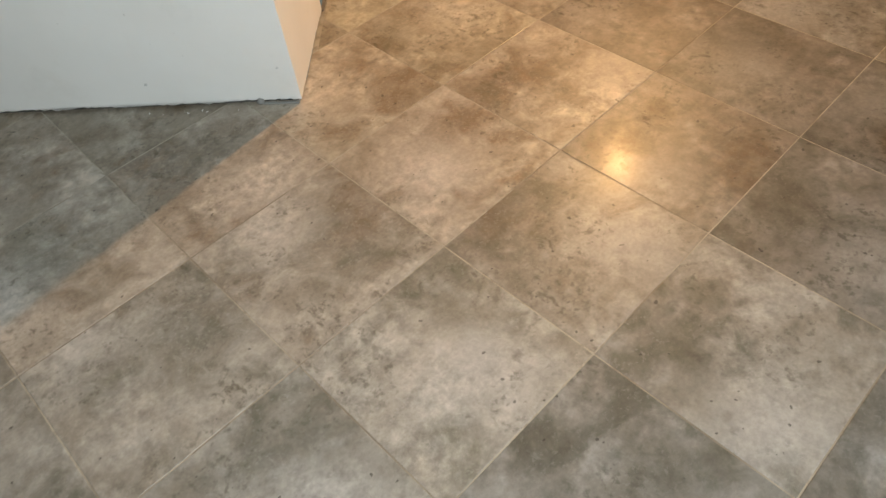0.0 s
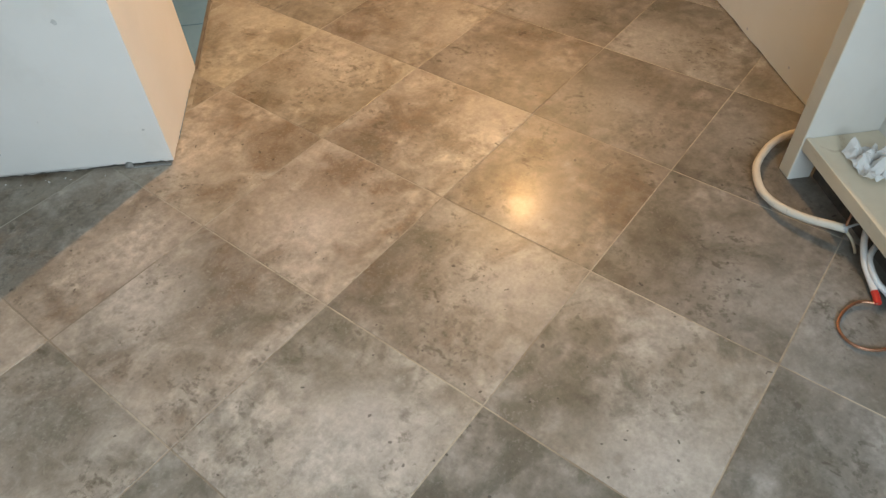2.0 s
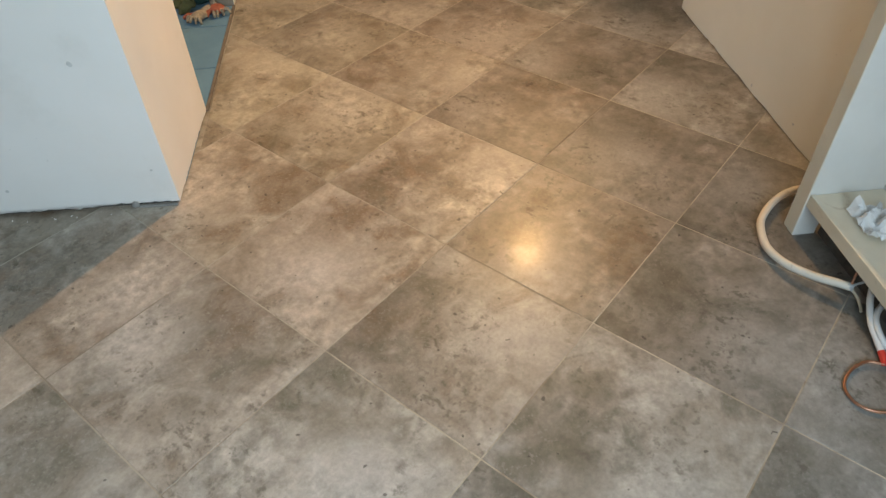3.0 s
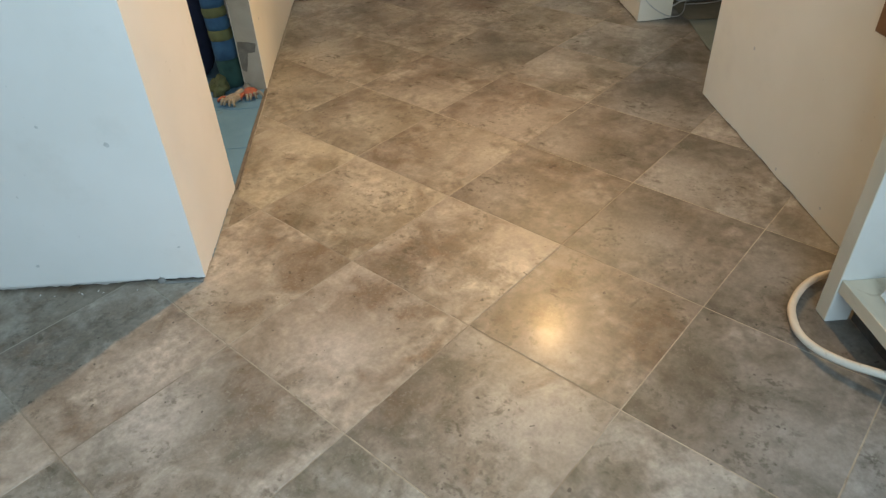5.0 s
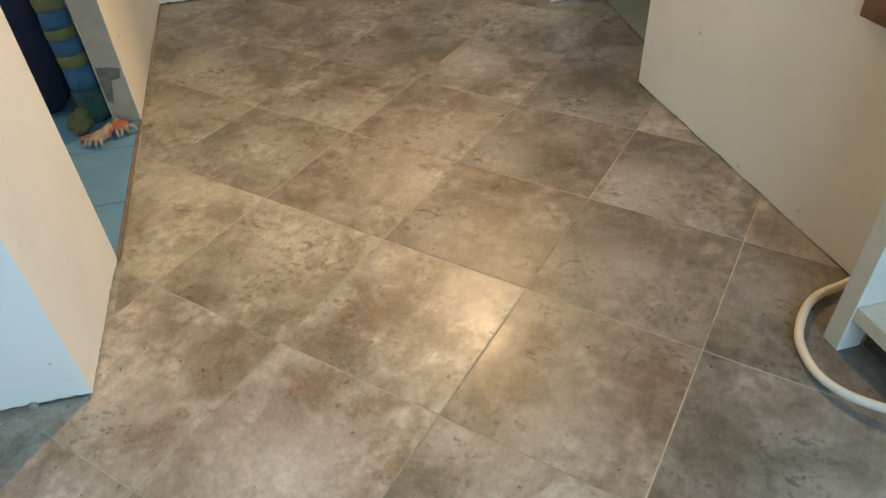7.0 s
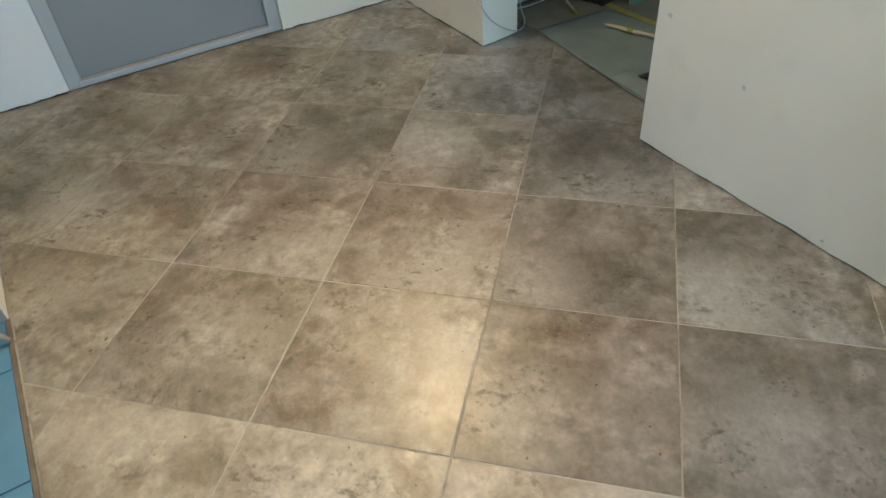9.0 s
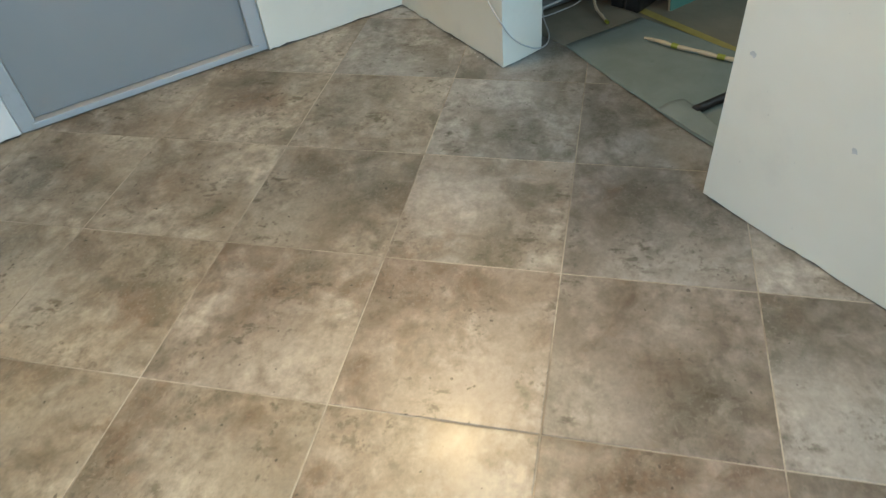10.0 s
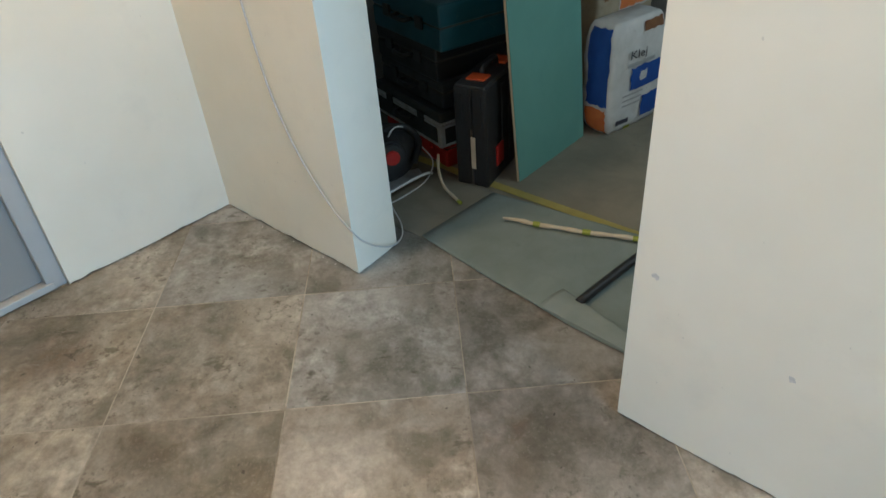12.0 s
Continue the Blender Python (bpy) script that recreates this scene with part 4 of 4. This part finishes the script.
sack(pose(1.965, -2.41, -0.006, 0, 0, -8), "taller tan paper sack behind the printed white one", 0.80, 0.20, 0.36,
     (("white_field", 0.13, 0.34, 0.40, 0.74, SACKWHITE), ("blue_field", 0.17, 0.25, 0.50, 0.72, SACKBLUE), ("orange_field", 0.14, 0.30, 0.41, 0.48, SACKORANGE), ("print_bar", 0.035, 0.06, 0.46, 0.48, BROWNWOOD)), (0.0, 0.0), None, SACKTAN)

# ---- tiles of the floor, laid at 45 degrees to the walls ----
SIZE, JOINT = 0.45, 0.0031
# tile tones: print differences, plus darkening painted in to offset the lamp's brightness
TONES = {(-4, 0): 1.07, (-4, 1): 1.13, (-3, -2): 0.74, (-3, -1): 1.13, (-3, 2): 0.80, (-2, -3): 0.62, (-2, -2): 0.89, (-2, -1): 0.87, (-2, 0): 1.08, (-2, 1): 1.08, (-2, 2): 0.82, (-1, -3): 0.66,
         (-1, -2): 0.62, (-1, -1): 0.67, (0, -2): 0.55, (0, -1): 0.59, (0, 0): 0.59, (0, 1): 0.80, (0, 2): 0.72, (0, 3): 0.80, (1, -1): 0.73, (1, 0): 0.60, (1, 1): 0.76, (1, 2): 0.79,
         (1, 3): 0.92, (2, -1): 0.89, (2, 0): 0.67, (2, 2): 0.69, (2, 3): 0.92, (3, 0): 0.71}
# where the print of a tile is darkest and where it is palest, from its middle towards its corners
DARK = {(-3, 0): (0.75, -0.1), (-3, -1): (0.9, 0.8), (-4, 0): (0.6, 0.3), (-3, 1): (-0.4, 0.6), (-2, 0): (0.7, 0.5), (-2, -1): (-0.3, 0.85), (-2, -2): (-0.4, 0.75),
        (-1, -2): (-0.1, 0.7), (-2, -3): (0.5, 0.5), (-1, 0): (-0.7, 0.35), (0, 0): (0.8, 0.1), (0, -1): (0.7, 0.4), (-1, 1): (-0.65, 0.75), (0, 1): (-0.5, 0.75),
        (1, 0): (-0.4, -0.3), (2, 1): (-0.8, 0.0), (2, 2): (0.3, -0.5), (1, 1): (0.6, 0.6), (1, 2): (0.3, 0.0), (2, 0): (0.3, 0.3), (3, 0): (0.0, 0.7), (-1, -1): (0.2, -0.7), (2, 4): (0.0, 0.0)}
# the pale spots of (-2, -1) and (0, 0) paint in the lamp's glow
PALE = {(-3, 0): (-0.2, 0.7), (-3, -1): (0.1, -0.5), (-3, 1): (0.2, -0.7), (-2, 0): (-0.3, -0.1), (-2, -1): (0.4, -0.4), (-2, -2): (-0.6, -0.6), (-1, 0): (0.5, -0.8),
        (-1, 1): (0.4, 0.0), (0, 1): (0.1, -0.7), (0, 2): (0.0, 0.0), (2, 1): (0.1, 0.4), (2, 2): (-0.5, 0.6), (1, 1): (-0.5, -0.3), (-1, -2): (-0.3, -0.7), (0, 0): (-0.4, 0.6)}
# clusters of dark specks
MARKS = {(-3, 0): (-0.65, 0.2), (-3, 1): (-0.5, 0.5), (-2, -2): (0.0, -0.1), (-2, 0): (0.85, 0.2), (1, 1): (0.5, 0.7), (1, 0): (-0.3, -0.4), (0, -1): (-0.6, -0.5), (2, 0): (-0.6, 0.1), (1, 2): (0.4, -0.2), (-1, -3): (0.0, 0.6)}


def lamplight_warmth(x, y):
    """Lamp and window light put into the tile colour: grey by the window over brown in the middle to grey at the far
    right.
    """
    w = min(0.72, max(0.0, (x + 1.15) / 1.1)) - 0.45 * min(1.0, max(0.0, (-0.05 - y) / 0.6)) - 0.30 * min(1.0, max(0.0, (x - 0.9) / 0.8))
    return max(0.0, w)


def yellowing(x, y):
    """The tiles along the side room's wall and before the grey door are yellower than the rest."""
    side = 0.75 * min(1.0, max(0.0, (y - 0.05) / 0.7)) * min(1.0, max(0.0, (x + 0.2) / 0.7))
    return max(side, 0.5 * min(1.0, max(0.0, (x - 1.0) / 0.5)) * min(1.0, max(0.0, (y + 0.6) / 0.4)))



def clip(poly, axis, limit, keep_less):
    out = []
    for a, b in zip(poly, poly[1:] + poly[:1]):
        ina, inb = (a[axis] <= limit) == keep_less, (b[axis] <= limit) == keep_less
        if ina:
            out.append(a)
        if ina != inb:
            t = (limit - a[axis]) / (b[axis] - a[axis])
            out.append((a[0] + t * (b[0] - a[0]), a[1] + t * (b[1] - a[1])))
    return out


def tile_mesh(poly):
    """A slab with a softened upper edge."""
    bm = bmesh.new()
    mid = Vector((sum(p[0] for p in poly) / len(poly), sum(p[1] for p in poly) / len(poly), 0))
    rings = []
    for inset, z in ((0.0, -0.006), (0.0, -0.0010), (0.0008, -0.0003), (0.0020, 0.0)):
        ring = []
        for p in poly:
            v = Vector((*p, 0))
            ring.append(bm.verts.new(v + (mid - v).normalized() * inset * 1.414 + Vector((0, 0, z))))
        rings.append(ring)
    for a, b in zip(rings, rings[1:]):
        for k in range(len(poly)):
            bm.faces.new((a[k], a[(k + 1) % len(poly)], b[(k + 1) % len(poly)], b[k]))
    bm.faces.new(rings[-1])
    me = bpy.data.meshes.new("tile")
    bmesh.ops.recalc_face_normals(bm, faces=bm.faces[:])
    bm.to_mesh(me)
    bm.free()
    me.materials.append(TILE)
    return me


half = SIZE / 2 - JOINT / 2
whole = [(-half, -half), (half, -half), (half, half), (-half, half)]
whole_mesh = tile_mesh(whole)
TURN45 = pose(0, 0, 0, 0, 0, -45)
tone_rng = random.Random(11)
for i in range(-11, 6):
    for j in range(-9, 7):
        centre = TURN45 @ Vector(((i + 0.5) * SIZE, (j + 0.5) * SIZE, 0))
        shade = 0.93 + 0.14 * tone_rng.random()
        tilt = (0.14 * (tone_rng.random() - 0.5), 0.14 * (tone_rng.random() - 0.5))
        world_poly = [tuple((TURN45 @ Vector((*p, 0)) + centre).xy) for p in whole]
        poly = clip(world_poly, 1, 1.049, True) if centre.x > 0.15 else clip(world_poly, 1, 2.98, True)
        poly = clip(poly, 1, -1.11 if 0.7 < centre.x < 2.1 else -0.95, False) if poly else poly
        poly = clip(poly, 0, XB + 0.01, False) if poly else poly
        poly = clip(poly, 0, 2.572, True) if poly else poly
        if len(poly) < 3:
            continue
        area = abs(sum(a[0] * b[1] - b[0] * a[1] for a, b in zip(poly, poly[1:] + poly[:1]))) / 2
        if area < 0.0006:
            continue
        cut = area < (2 * half) ** 2 - 1e-6
        if cut:
            back = TURN45.inverted()
            mesh = tile_mesh([tuple((back @ (Vector((*p, 0)) - centre)).xy) for p in poly])
        else:
            mesh = whole_mesh
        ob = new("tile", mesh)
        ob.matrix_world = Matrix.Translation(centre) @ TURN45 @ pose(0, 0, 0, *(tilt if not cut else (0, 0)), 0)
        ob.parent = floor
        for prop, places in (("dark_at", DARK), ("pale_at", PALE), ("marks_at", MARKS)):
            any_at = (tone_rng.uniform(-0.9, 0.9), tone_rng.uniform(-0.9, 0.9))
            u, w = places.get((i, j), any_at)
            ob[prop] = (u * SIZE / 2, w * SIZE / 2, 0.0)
        # default tone drops for further tiles, painted against the lamp's stronger light there
        ob.color = (TONES.get((i, j), 0.95 + 0.6 * (shade - 0.93) - (0.10 if i + j > 3 else 0.08 if i + j > 1 else 0.0)), lamplight_warmth(centre.x, centre.y), 0.105 if i + j < -1 else 0.15, yellowing(centre.x, centre.y))
